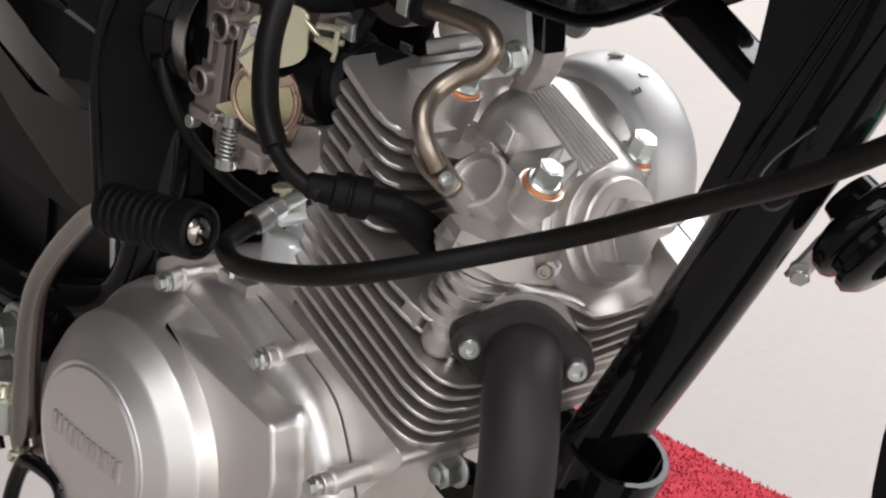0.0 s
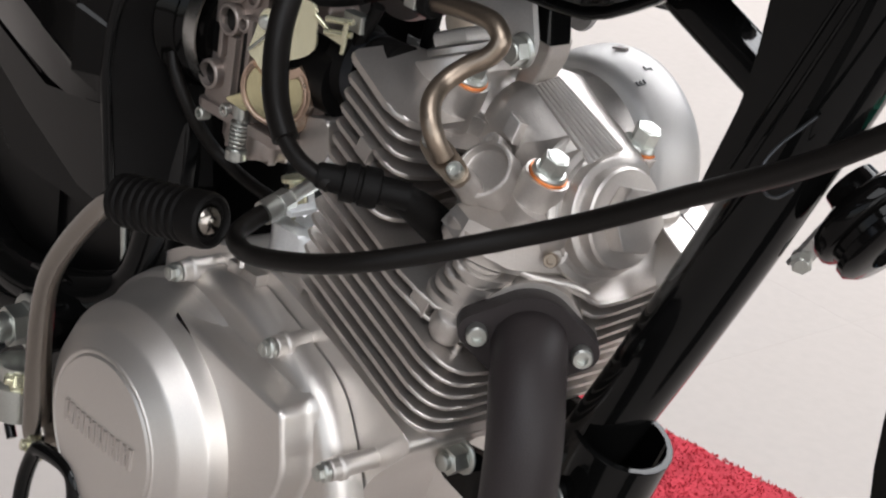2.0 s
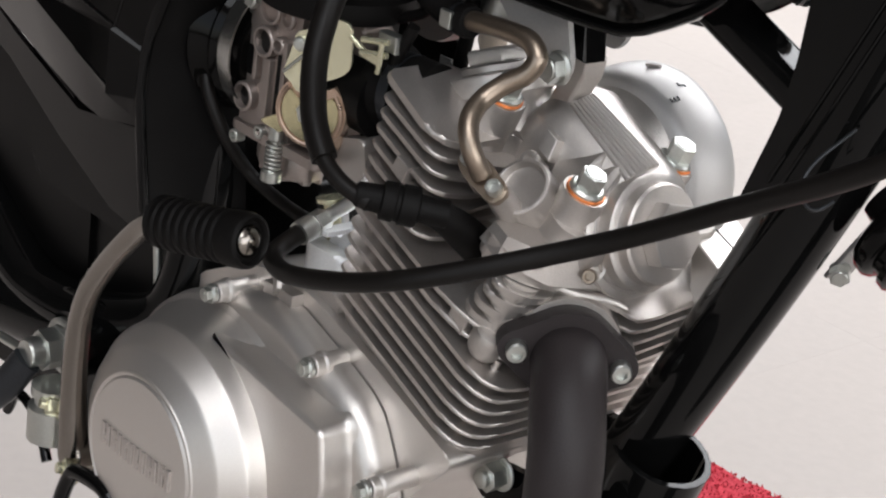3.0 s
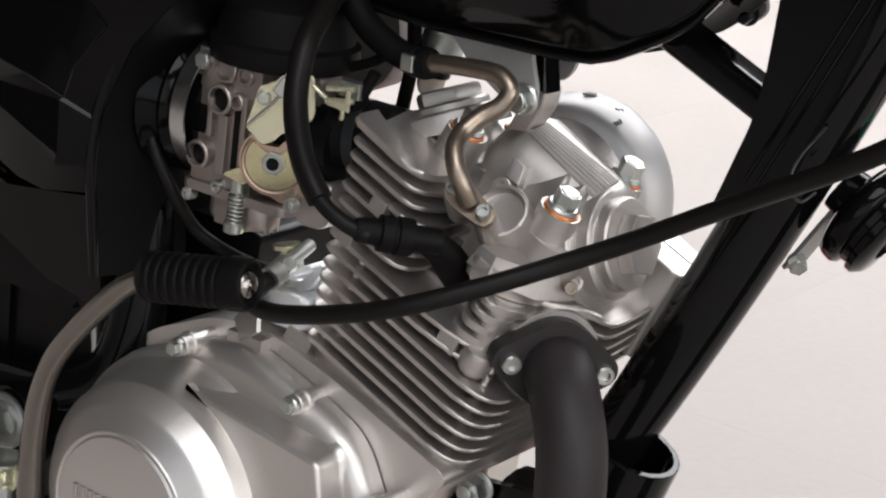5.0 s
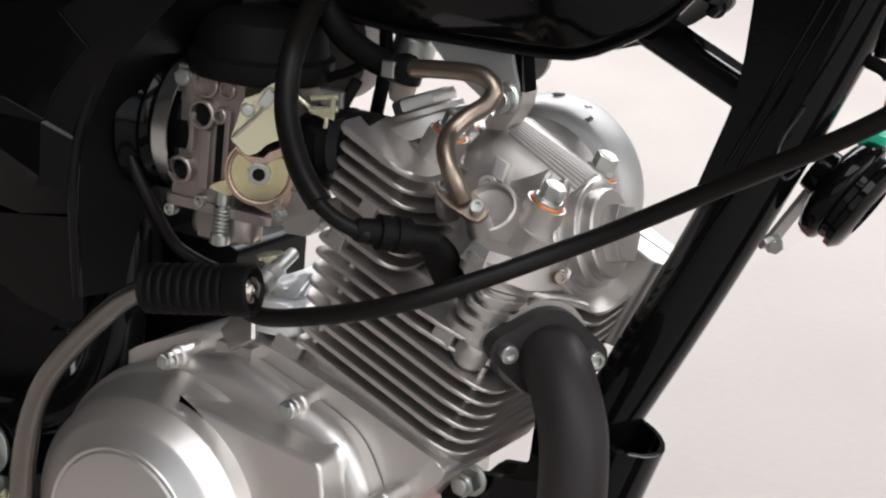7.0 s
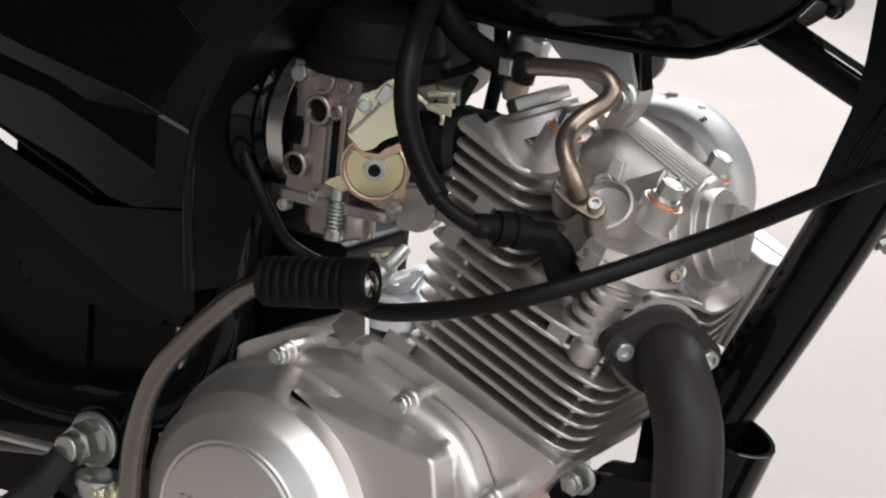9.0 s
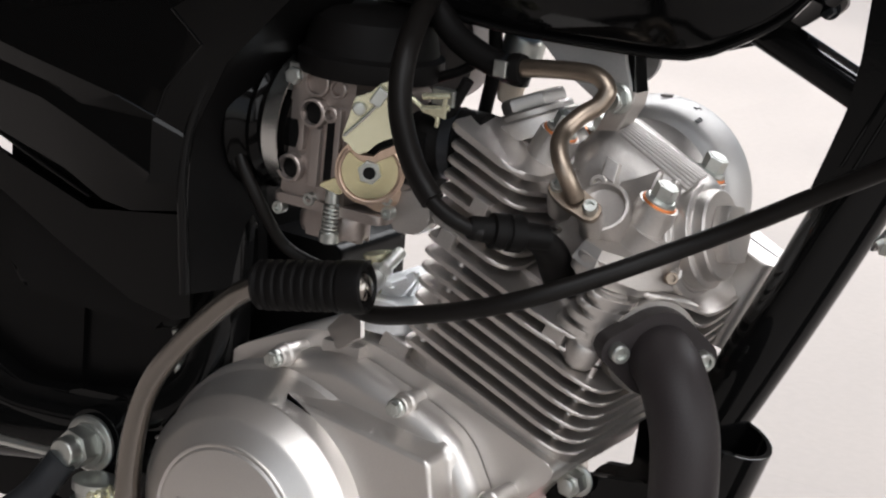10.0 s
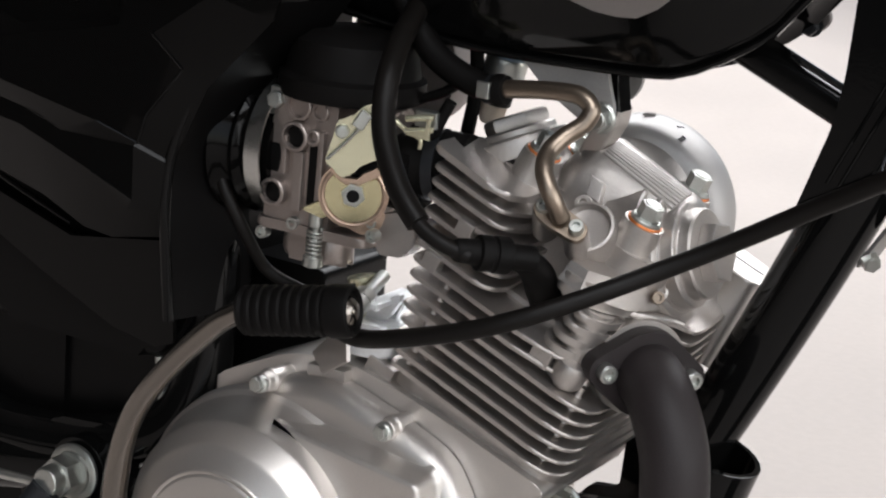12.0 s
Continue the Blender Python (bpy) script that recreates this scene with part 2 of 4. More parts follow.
def hex_bolt(o, n, af, h, flange=0.0, mat=None, parent=None, name="bolt", label="", shank=0.0, washer=None):
    """A hexagon head on a flange, o at its seat; washer: (radius, thickness, material)."""
    u, w, n = axes(n)
    bm = bmesh.new()
    lift = 0.0
    if flange:
        lathe(o, n, [(0, 0), (flange, 0), (flange, 1.0), (flange * 0.85, 2.0), (0, 2.2)], 28, bm)
        lift = 1.6
    r = af / math.sqrt(3)
    prism(o, u, w, hexagon(af), lift, lift + h, 0.5, bm)
    lathe(Vector(o) + n * (lift + h) / 1000, n, [(0, -0.3), (af * 0.47, -0.3), (af * 0.40, 0.5), (0, 0.5)], 24, bm)
    if shank:
        lathe(Vector(o) + n * (lift + h) / 1000, n, [(0, 0), (shank, 0), (shank, 3.0), (shank * 0.8, 3.6), (0, 3.6)], 20, bm)
    ob = part(name, bm, mat or ZINC, parent, label)
    if washer:
        rw, tw, mw = washer
        part("washer", lathe(Vector(o) - n * tw / 1000, n, [(0, 0), (rw * 0.98, 0), (rw, tw * 0.3), (rw, tw * 0.7), (rw * 0.96, tw), (0, tw)], 32), mw, ob, "copper sealing washer" if mw is COPPER else "")
    return ob


def socket_bolt(o, n, r, h, mat=None, parent=None, name="bolt", label=""):
    """A round head with a recessed hexagon socket."""
    bm = lathe(o, n, [(0, -2), (r, -2), (r, h - 0.8), (r * 0.86, h), (r * 0.55, h), (r * 0.5, h - 2.2), (0, h - 2.2)], 26)
    return part(name, bm, mat or ZINC, parent, label)


def flange_screw(o, n, r, h, mat=None, parent=None, name="bolt", label=""):
    """A small washer-faced hexagon head with a cross slot, as on engine covers."""
    u, w, n = axes(n)
    bm = lathe(o, n, [(0, -1), (r * 1.3, -1), (r * 1.3, 1.0), (r * 1.1, 1.8), (0, 1.8)], 24)
    prism(o, u, w, hexagon(r * 1.75), 1.4, h, 0.4, bm)
    for d, e in ((u, w), (w, u)):
        box(Vector(o) + n * h / 1000, d, e, r * 1.1, 1.0, -0.2, 0.35, 0.0, 0, bm)
    return part(name, bm, mat or ZINC, parent, label)


def ring_bm(o, n, r, w, t, seg=48):
    """A flat band of radius r, width w along n and thickness t."""
    return lathe(o, n, [(r, -w / 2), (r + t, -w / 2), (r + t, w / 2), (r, w / 2)], seg, closed=True)

# ---------------------------------------------------------------- setting: shop floor, walls, ceiling
def flat_box(name, lo, hi, mat, label, category):
    bm = bmesh.new()
    bmesh.ops.create_cube(bm, size=1.0, matrix=Matrix.LocRotScale((Vector(lo) + Vector(hi)) / 2, None, Vector(hi) - Vector(lo)))
    ob = part(name, bm, mat)
    return tagged(ob, label, category, kind="structure")


floor = flat_box("floor", (-6, -4, -0.12), (6, 7, -0.0015), GROUT, "beige tiled shop floor with narrow joints", "floor")
# unseen ceiling and walls added to close the place, dark to keep reflections low
for nm, lo, hi in (("ceiling_a", (-6.2, -4.2, 3.2), (0.35, 2.0, 3.35)), ("ceiling_e", (0.35, -4.2, 3.2), (6.2, -2.95, 3.35)), ("ceiling_f", (0.35, -0.85, 3.2), (6.2, 2.0, 3.35)), ("ceiling_g", (2.85, -2.95, 3.2), (6.2, -0.85, 3.35)), ("ceiling_b", (-6.2, 4.6, 3.2), (6.2, 7.2, 3.35)), ("ceiling_c", (-6.2, 2.0, 3.2), (-5.35, 4.6, 3.35)), ("ceiling_d", (1.35, 2.0, 3.2), (6.2, 4.6, 3.35))):
    flat_box(nm, lo, hi, CEIL, "plain grey ceiling, unseen, with gaps for the overhead fill lamps", "ceiling")
flat_box("wall_west", (-6.2, -4, -0.12), (-6, 7, 3.2), PLASTER, "plain dark wall, unseen, that closes the place", "wall")
for nm, lo, hi in (("wall_south_a", (-6, -4.2, -0.12), (-0.3, -4, 3.2)), ("wall_south_b", (4.1, -4.2, -0.12), (6, -4, 3.2)), ("wall_south_c", (-0.3, -4.2, 2.9), (4.1, -4, 3.2)),
                   ("wall_north_a", (-6, 7, -0.12), (-3.6, 7.2, 3.2)), ("wall_north_b", (2.6, 7, -0.12), (6, 7.2, 3.2)), ("wall_north_c", (-3.6, 7, 2.9), (2.6, 7.2, 3.2)),
                   ("wall_east_a", (6, -4, -0.12), (6.2, -2.2, 3.2)), ("wall_east_b", (6, 4.2, -0.12), (6.2, 7, 3.2)), ("wall_east_c", (6, -2.2, 2.9), (6.2, 4.2, 3.2))):
    flat_box(nm, lo, hi, PLASTER, "dark wall, unseen, beside a wide opening added for light", "wall")

# ---------------------------------------------------------------- engine
engine = thing("engine", V(-80, 0, 290), "silver air-cooled single-cylinder motorcycle engine with finned barrel", "engine")


def xz(outline, y0, y1, bev=1.0, shrink=None):
    """An outline in (ahead, up) drawn from y0 to y1 across the motorcycle."""
    return prism((0, 0, 0), X1, UP, outline, -y0, -y1, bev, None, shrink)


case_outline = rounded([(-40, 438), (-104, 466), (-128, 460), (-170, 446), (-212, 405), (-216, 330), (-150, 288), (-60, 288), (-46, 330), (-48, 398)], [10, 6, 6, 25, 30, 30, 30, 20, 20, 12])
part("crankcase", xz(case_outline, 62, -16, 5.0), CAST, engine)
near_half = rounded([(10, 425), (-60, 450), (-106, 463), (-140, 461), (-192, 436), (-210, 380), (-200, 310), (-120, 286), (-50, 290), (-26, 330), (-24, 388)], [10, 14, 14, 14, 18, 18, 18, 18, 18, 20, 22])
part("near_case", xz(near_half, -14, -59.8, 0.6), COVER, engine)

# deck under the barrel
deck = prism(C(0, 0, 0), FW, LEFT, rounded([(-72, -55), (30, -55), (30, 52), (-72, 52)], 18), -64, -48, 3.0)
part("barrel_seat", deck, CAST, engine)

# right cover: a rolled casting with a raised wedge and a domed clutch housing
cover_base = rounded([(-24, 404), (-40, 431), (-63, 441), (-112, 457), (-150, 448), (-197, 418), (-213, 372), (-190, 306), (-110, 287), (-30, 294), (-13, 340), (-16, 385)], [14, 14, 14, 16, 16, 24, 30, 30, 20, 16, 12, 12])


def loft(outlines, closed=True):
    """Skins outlines of equal count; each is a list of places."""
    bm = bmesh.new()
    rings = [[bm.verts.new(p) for p in ring] for ring in outlines]
    k = len(rings[0])
    for a, b in zip(rings, rings[1:]):
        for i in range(k if closed else k - 1):
            bm.faces.new((a[i], a[(i + 1) % k], b[(i + 1) % k], b[i]))
    if closed:
        bm.faces.new(rings[0][::-1])
        bm.faces.new(rings[-1])
    return bm


def offset(outline, d):
    """A closed outline in millimetres grown by d along its normals."""
    pts = [Vector(p) for p in outline]
    n = len(pts)
    turn = sum(pts[i].x * pts[(i + 1) % n].y - pts[(i + 1) % n].x * pts[i].y for i in range(n))
    sign = 1 if turn > 0 else -1
    out = []
    for i, p in enumerate(pts):
        a, b = (p - pts[i - 1]).normalized(), (pts[(i + 1) % n] - p).normalized()
        na, nb = Vector((a.y, -a.x)), Vector((b.y, -b.x))
        m = (na + nb).normalized()
        out.append(p + m * sign * d / max(0.5, m.dot(na)))
    return out


def stepped(outline, steps):
    """Skins an outline seen from the right through (growth, y) steps."""
    return loft([[V(p[0], y, p[1]) for p in offset(outline, d)] for d, y in steps])


roll = [(0, -60.6), (0, -61.2), (0, -66)] + [(-10 * (1 - math.cos(radians(15 * k))), -66 - 11 * math.sin(radians(15 * k))) for k in range(1, 7)]
cover = part("clutch_cover", stepped(cover_base, roll), COVER, engine, "smooth silver clutch cover with a round dome", angle=50)
# raised wedge that wraps the dome
wedge = [(-164.5 + 90 * math.cos(radians(a)), 352 + 90 * math.sin(radians(a))) for a in range(-22, 69, 6)]
wedge = rounded(wedge + [(-44, 424), (-37.5, 393), (-58, 340)], [0] * (len(wedge) - 1) + [3, 3.5, 8, 14], 4)
part("cover_wedge", stepped(wedge, [(4.5, -75.0), (2.6, -76.6), (1.2, -78.6), (0.5, -82), (0, -90), (-0.4, -91.6), (-1.2, -92.7), (-2.6, -93.2)]), COVER, cover, "raised flat wedge with crisp edges", angle=40)
DOME = V(-141, 0, 369)
dome = lathe(DOME, RIGHT, [(0, 70), (75, 70), (73.5, 77), (71, 79.5), (68.8, 84), (67, 89), (65.6, 94), (64.6, 98.5), (64, 101.4), (63.6, 102.6), (62.9, 103.7), (61.9, 104.8), (55.4, 112.6), (54.6, 113.4), (53.5, 114.1), (52.2, 114.8), (45.2, 118.6), (43.8, 119.4), (43.2, 120.1), (42.3, 120.4), (41.5, 119.9), (41, 119.7), (40.4, 120.2), (39.6, 120.7), (30, 121.8), (18, 122.6), (0, 123)], 128)
part("dome", dome, COVER, cover, angle=13)
for k in range(6):
    at = V(-140.5 + (k - 2.5) * 10.0, -122.7 + 1.7 * ((k - 2.5) * 10 / 38) ** 2, 372)
    bm = box(at + V(-2.4, 0, 0), X1, UP, 2.8, 11, -1.2, 1.5, 0.45)
    box(at + V(2.4, 0, 0), X1, UP, 2.8, 11, -1.2, 1.5, 0.45, 0, bm)
    box(at + V(0, 0, (k % 3 - 1) * 2.6), X1, UP, 3.2, 2.4, -1.2, 1.4, 0.3, 0, bm)
    part("raised_mark", bm, FIN, cover, "plain raised block of the maker's mark")

for x, y, z, long in ((-72, -80, 441, 18), (-143, -84, 449, 12), (-16, -87, 407.5, 18), (-200, -83, 392, 12), (-22, -83, 330, 14)):
    boss = lathe(V(x, y + long + 2, z), RIGHT, [(0, -16), (4.8, -16), (5.0, long - 8), (6.2, long - 7), (6.2, long - 5), (5.2, long - 4), (5.2, long + 0.4), (4.7, long + 1), (0, long + 1)], 28)
    part("cover_boss", boss, COVER, engine)
    flange_screw(V(x, y - 1, z), RIGHT, 3.7, 4.6, ZINC, engine, "cover_bolt")

# ribs and brackets on top of the crankcase
bk = [(-129, -59, 463), (-110, -73.2, 480), (-93, -86, 484), (-91, -87.5, 474), (-116, -68.8, 457)]
bd = Vector((-0.6, -0.8, 0)) * 0.001
stay = loft([[V(*p) + bd for p in bk], [V(*p) - bd for p in bk]])
part("cable_stay", stay, CAST, engine, "small bright sheet-metal stay", angle=20)
part("stay_foot", box(V(-116, -58, 458), X1, LEFT, 22, 18, -6, 2, 1.0), CAST, engine)
part("case_rib", box(V(-92, -52, 462), FW, LEFT, 16, 7, -8, 4, 1.4), CAST, engine)
# cast top of the case, the light falling on it put into white
part("case_shelf", prism((0, 0, 0), X1, LEFT, rounded([(-124, -46), (-112, -56), (-88, -54), (-84, 20), (-124, 20)], [5, 6, 6, 5, 5]), 466, 483, 4.0), LIT_WHITE_ZINC, engine, "top of the clutch housing, white for the strong light on it", angle=50)
# left half of the engine behind the barrel
part("left_cover", xz(rounded([(-56, 414), (-80, 418), (-180, 430), (-214, 380), (-200, 300), (-60, 292), (-46, 330), (-46, 390)], [10, 12, 20, 30, 30, 20, 20, 18]), 92, 62, 6.0), COVER, engine)
part("front_boss", lathe(V(-78, 80, 392), (0.55, 0.1, 0.2), [(0, -20), (19, -20), (19, 22), (16, 28), (10, 31), (0, 31)], 36), COVER, engine)

# barrel: core and fins
core = prism(C(0, 0, 0), FW, LEFT, rounded([(-72, -36), (8, -36), (8, 36), (-72, 36)], 26), -50, 10, 0)
barrel = part("barrel", core, FIN, engine, "finned barrel of bare cast aluminium")
FIN_UPS = [-47.5, -40.0, -32.3, -24.6, -16.9, -9.2, -1.5, 6.2]


def fin(u, f0, f1, y0, y1, corner, t=2.3):
    pts = rounded([(f0, y0), (f1, y0), (f1, y1), (f0, y1)], corner, 7)
    return prism(C(0, 0, 0), FW, LEFT, pts, u - t / 2, u + t / 2, 0.95, segments=3)


for k, u in enumerate(FIN_UPS):
    part("fin", fin(u, -70.5 - k * 2.0, 26 if k > 5 else 33, -62.5, 62, [4, 44 if k > 5 else 20, 20, 10]), FIN, barrel)
# little posts that damp the fins
for f, y in ((19, -50), (-64, -54)):
    for a, b in zip(FIN_UPS, FIN_UPS[1:]):
        part("fin_post", lathe(C(f, y, a + 0.9), AX, [(2.4, 0), (1.8, 1.2), (1.8, b - a - 3.0), (2.4, b - a - 1.8)], 12), FIN, barrel)

# cylinder head
head = part("cylinder_head", prism(C(0, 0, 0), FW, LEFT, rounded([(-78, -30), (-54, -30), (-44, -16), (-22, -16), (-10, -36), (6, -40), (22, -30), (26, 44), (-78, 46)], 6), 8, 62, 2.0), CAST, engine, "cast aluminium cylinder head")
HEAD_UPS = [13.6, 21.4, 29.0, 36.6, 44.0, 51.2]
for k, u in enumerate(HEAD_UPS):
    pts = rounded([(-88 - k * 1.6, -60), (-44 - 3.2 * max(0, k - 2), -61), (-38 - 3 * max(0, k - 2), -46), (-40, -30), (-40, 62), (-88 - k * 1.6, 62)], [4, 7, 8, 2, 2, 14], 4)
    part("fin", prism(C(0, 0, 0), FW, LEFT, pts, u - 1.15, u + 1.15, 0.9, segments=3), FIN, head)
top_plate = rounded([(-101, -58), (-60, -62), (-50, -52), (-50, -28), (-60, -14), (-92, -14), (-101, -26)], [4, 8, 8, 3, 6, 6, 6], 5)
part("fin", prism(C(0, 0, 0), FW, LEFT, top_plate, 57.0, 60.6, 1.4), FIN, head)
part("fin_block", prism(C(0, 0, 0), FW, LEFT, rounded([(-88, -46), (-60, -48), (-56, -30), (-56, 20), (-84, 20)], 4), 8, 56, 0.5), FIN, head)
for u, f in ((34, -66), (10, -74)):
    part("fin_tab", box(C(f, -60, u), FW, AX, 9, 8.5, -4, 3.2, 0.4), CAST, head)
# front fins of the head, on the far side of the port
for k, u in enumerate((4.0, 11.8, 19.6, 27.4, 34.6)):
    pts = rounded([(0, -30), (24, -26), (34, -13), (43.5, -8.5), (44, 4), (40, 60), (-40, 62), (-40, -10)], [2, 10, 10, 4, 4, 4, 2, 2], 5)
    part("fin", prism(C(0, 0, 0), FW, LEFT, pts, u - 1.1, u + 1.1, 0.7), FIN, head)
saddle = loft([[C(f, y, u) for f, y, u in ring] for ring in (
    [(43, -7, 35.6), (36, -9, 36.0), (31, -8, 38), (27, -6, 42), (20, -6, 42), (20, -6, 33), (43, -7, 33)],
    [(43, 12, 35.6), (36, 12, 36.0), (31, 12, 38), (27, 12, 42), (20, 12, 42), (20, 12, 33), (43, 12, 33)],
    [(40.6, 26, 35.8), (35, 26, 37.5), (31, 26, 42), (28, 26, 47), (20, 26, 47), (20, 26, 33), (40.6, 26, 33)],
    [(39.6, 36, 37.0), (36, 36, 41), (33, 36, 48), (30, 36, 53), (20, 36, 53), (20, 36, 33), (39.6, 36, 33)])])
part("front_saddle", saddle, FIN, head, "smooth shining saddle above the front fins", angle=60)
# scalloped ribs between the plug well and the exhaust port
for k, u in enumerate((9.5, 16.5, 23.5, 30.0)):
    pts = rounded([(-12 + k * 2, -30), (-9 + k * 2, -55), (-2 + k * 2, -59), (8 + k * 1.5, -57 + k), (15 + k, -46), (18, -30)], [2, 5, 5, 6, 5, 2], 5)
    part("fin", prism(C(0, 0, 0), FW, LEFT, pts, u - 1.9, u + 1.9, 1.5, segments=3), CAST, head)
part("stud_column", lathe(C(6, -46, 0), AX, [(0, -6), (9, -6), (9, 34), (0, 34)], 24), CAST, head)
part("stud_foot", lathe(C(10.5, -51.5, 0), AX, [(0, -8.6), (3.6, -8.2), (6.4, -6.6), (8.2, -4), (8.9, -1), (8.9, 4), (8, 6.4), (6, 7.6), (0, 8)], 28), CAST, head)
part("fin_tab", box(C(-4, -56.5, 2), FW, AX, 11, 10, -2, 3.4, 0.5), CAST, head)
part("port_bar", tube([C(14, -37, 35.5), C(22, -28, 35.5), C(30, -13, 35), C(36, -8, 35)], [0.0018, 0.0026, 0.0026, 0.0018], 12, 5), CAST, head)
# flat deck that carries the front bolts
part("head_deck", prism(C(0, 0, 0), FW, LEFT, rounded([(-15, -58), (-2, -58), (12, -48), (19, -34), (27, -12), (29, 20), (26, 58), (-60, 58), (-60, -12), (-20, -14)], [5, 8, 8, 8, 10, 10, 14, 10, 6, 6], 5), 34.5, 46, 2.0), CAST, head)

# rocker housing: a ridge with sloping flanks, turned valve caps fore and aft
ridge_rings = []
for f, y0, u0, r in ((-58, 8, 54, 17), (-55, 8, 57, 22), (-50, 7.5, 60, 26), (-42, 7, 61.8, 28), (4, 7, 60, 26.6), (9, 7, 59.4, 25.8), (13, 7, 58, 23.5), (15, 7, 56, 19)):
    arc_pts = [(y0 + r * math.cos(radians(a)), u0 + r * math.sin(radians(a))) for a in range(-12, 193, 6)]
    ridge_rings.append([C(f, y, u) for y, u in arc_pts + [(y0 - r, 44), (y0 + r, 44)]])
rocker = part("rocker_housing", loft(ridge_rings), CAST, engine, "cast rocker housing with a ribbed pad on top", angle=50)


def on_ridge(f, y, h):
    """A place on the round of the rocker housing, raised by h."""
    q = (f + 42) / 46
    r, u0 = 28 - 1.4 * q, 61.8 - 1.8 * q
    return C(f, y, u0 + math.sqrt(r * r - (y - 7) ** 2) + h)


pad_rings = []
for f, ya, yb in ((-40.5, -8.6, 2.6), (-18, -9, 5), (4, -9.4, 7.4)):
    ys = [ya + (yb - ya) * k / 6 for k in range(7)]
    pad_rings.append([on_ridge(f, y, 0.5) for y in ys] + [on_ridge(f, y, -3) for y in ys[::-1]])
part("rib_pad", loft(pad_rings), CAST, rocker)
for k in range(8):
    part("pad_rib", tube([on_ridge(-40.2, -8.3 + k * 1.52, 0.7), on_ridge(-18, -8.6 + k * 1.9, 0.7), on_ridge(3.8, -9.0 + k * 2.28, 0.7)], 0.00085, 8, 3), CAST, rocker)
part("cast_tab", prism(C(-31, -21.5, 73.5), FW, (0, 0.35, 0.9), [(-4, -6), (4, -6), (4, 4), (-3.4, 4)], -9, 2.2, 0.6), CAST, rocker)
part("pipe_seat", lathe(V(6.5, -43, 553.5), (0.1, -0.75, 0.6), [(0, -22), (13.6, -22), (13.4, 0), (12.8, 1.2), (11.6, 1.4), (11, 0.6), (10.6, -2.4), (10, -2.8), (0, -2.8)], 44), CAST, rocker)
part("plug_boss", lathe(V(-2, -32, 561), (0.1, -0.75, 0.6), [(0, -10), (4.8, -10), (4.6, 1.2), (3.9, 2), (2.2, 2), (1.6, 0.6), (0, 0.4)], 24), CAST, rocker)
part("side_wall", loft([[C(f, y, u) for f, y, u in ring] for ring in ([(-15, -58, 40), (-2, -59, 40), (18, -44, 40), (26, -20, 40), (-18, -20, 40)], [(-14, -55, 50), (-4, -56, 51), (14, -42, 52), (22, -20, 52), (-17, -20, 50)])]), CAST, rocker)
part("chain_tunnel", prism(C(0, 0, 0), FW, LEFT, rounded([(6, 32), (46, 29), (51, 38), (49, 60), (6, 66)], [3, 4, 4, 5, 5], 3), 6, 58, 1.6), COVER, engine, "bright flat-topped cam chain tunnel")
# thin dark strip painted for the shade of a groove
part("groove_shade", box(C(30, 47, 58), FW, LEFT, 30, 1.0, -0.6, 0.3, 0.1), DARK, engine)

# front valve cap
FCAP = (FW * 0.80 + AX * 0.60).normalized()
o = C(12, 1, 58)
part("valve_cap_seat", lathe(o, FCAP, [(0, -22), (37, -22), (36, -5), (35, -4), (31.6, -3.6), (31, -3), (31, 3), (30.2, 3.8), (27.8, 4.2), (27.4, 5), (0, 5)], 64), CAST, rocker)
vc = part("valve_cap", lathe(o, FCAP, [(0, 4), (25.8, 4), (25.8, 11.2), (25, 12), (22.6, 12.3), (22.2, 12.9), (22.2, 17.8), (21.2, 18.8), (0, 19)], 64), CAST, rocker)
u_, w_, n_ = axes(FCAP)
part("cap_hexagon", prism(o, u_, w_, hexagon(27), 18.6, 27, 1.2), CAST, vc)
# rear valve cap
RCAP = (Vector((-0.42, 0, 0.9))).normalized()
o2 = V(-50, -4, 574)
part("valve_cap_seat", lathe(o2, RCAP, [(0, -24), (25, -24), (22, -8), (19.5, 1), (0, 1)], 48), CAST, rocker)
vc2 = part("valve_cap", lathe(o2, RCAP, [(0, -2), (27, -2), (27.4, -1.4), (27.4, 6), (26.6, 7.2), (20, 7.6), (19, 8.4), (19, 11), (18, 12), (0, 12)], 48), CAST, rocker)
u_, w_, n_ = axes(RCAP)
part("cap_hexagon", prism(o2, u_, w_, hexagon(29), 11, 19, 2.0), CAST, vc2)

# cam chain drum on the far side
drum = lathe(C(-26, 0, 52), LEFT, [(0, 24), (34, 24), (42, 25.5), (45, 28), (46.4, 31), (47.4, 35), (48.3, 38.5), (48.6, 44), (48.6, 49), (47.6, 53), (45, 56.5), (40, 58.5), (30, 60), (0, 60.5)], 80)
dr = part("cam_drum", drum, DRUM, engine, "bright round cam sprocket cover")
part("drum_neck", lathe(C(-26, 0, 52), LEFT, [(0, 8), (31, 8), (33, 16), (36, 22), (40, 25.6), (0, 25.6)], 64), CAST, dr)
def stamp(f, y, df, dy):
    """A thin printed stroke lying on the round of the drum."""
    r = 46.5 + 0.24 * min(y - 31, 7.5)
    return box(C(f, y, 52 + math.sqrt(r * r - (f + 26) ** 2)), LEFT, (FW - AX * ((f + 26) / 44)).normalized(), dy, df, -0.6, 0.12, 0.0)


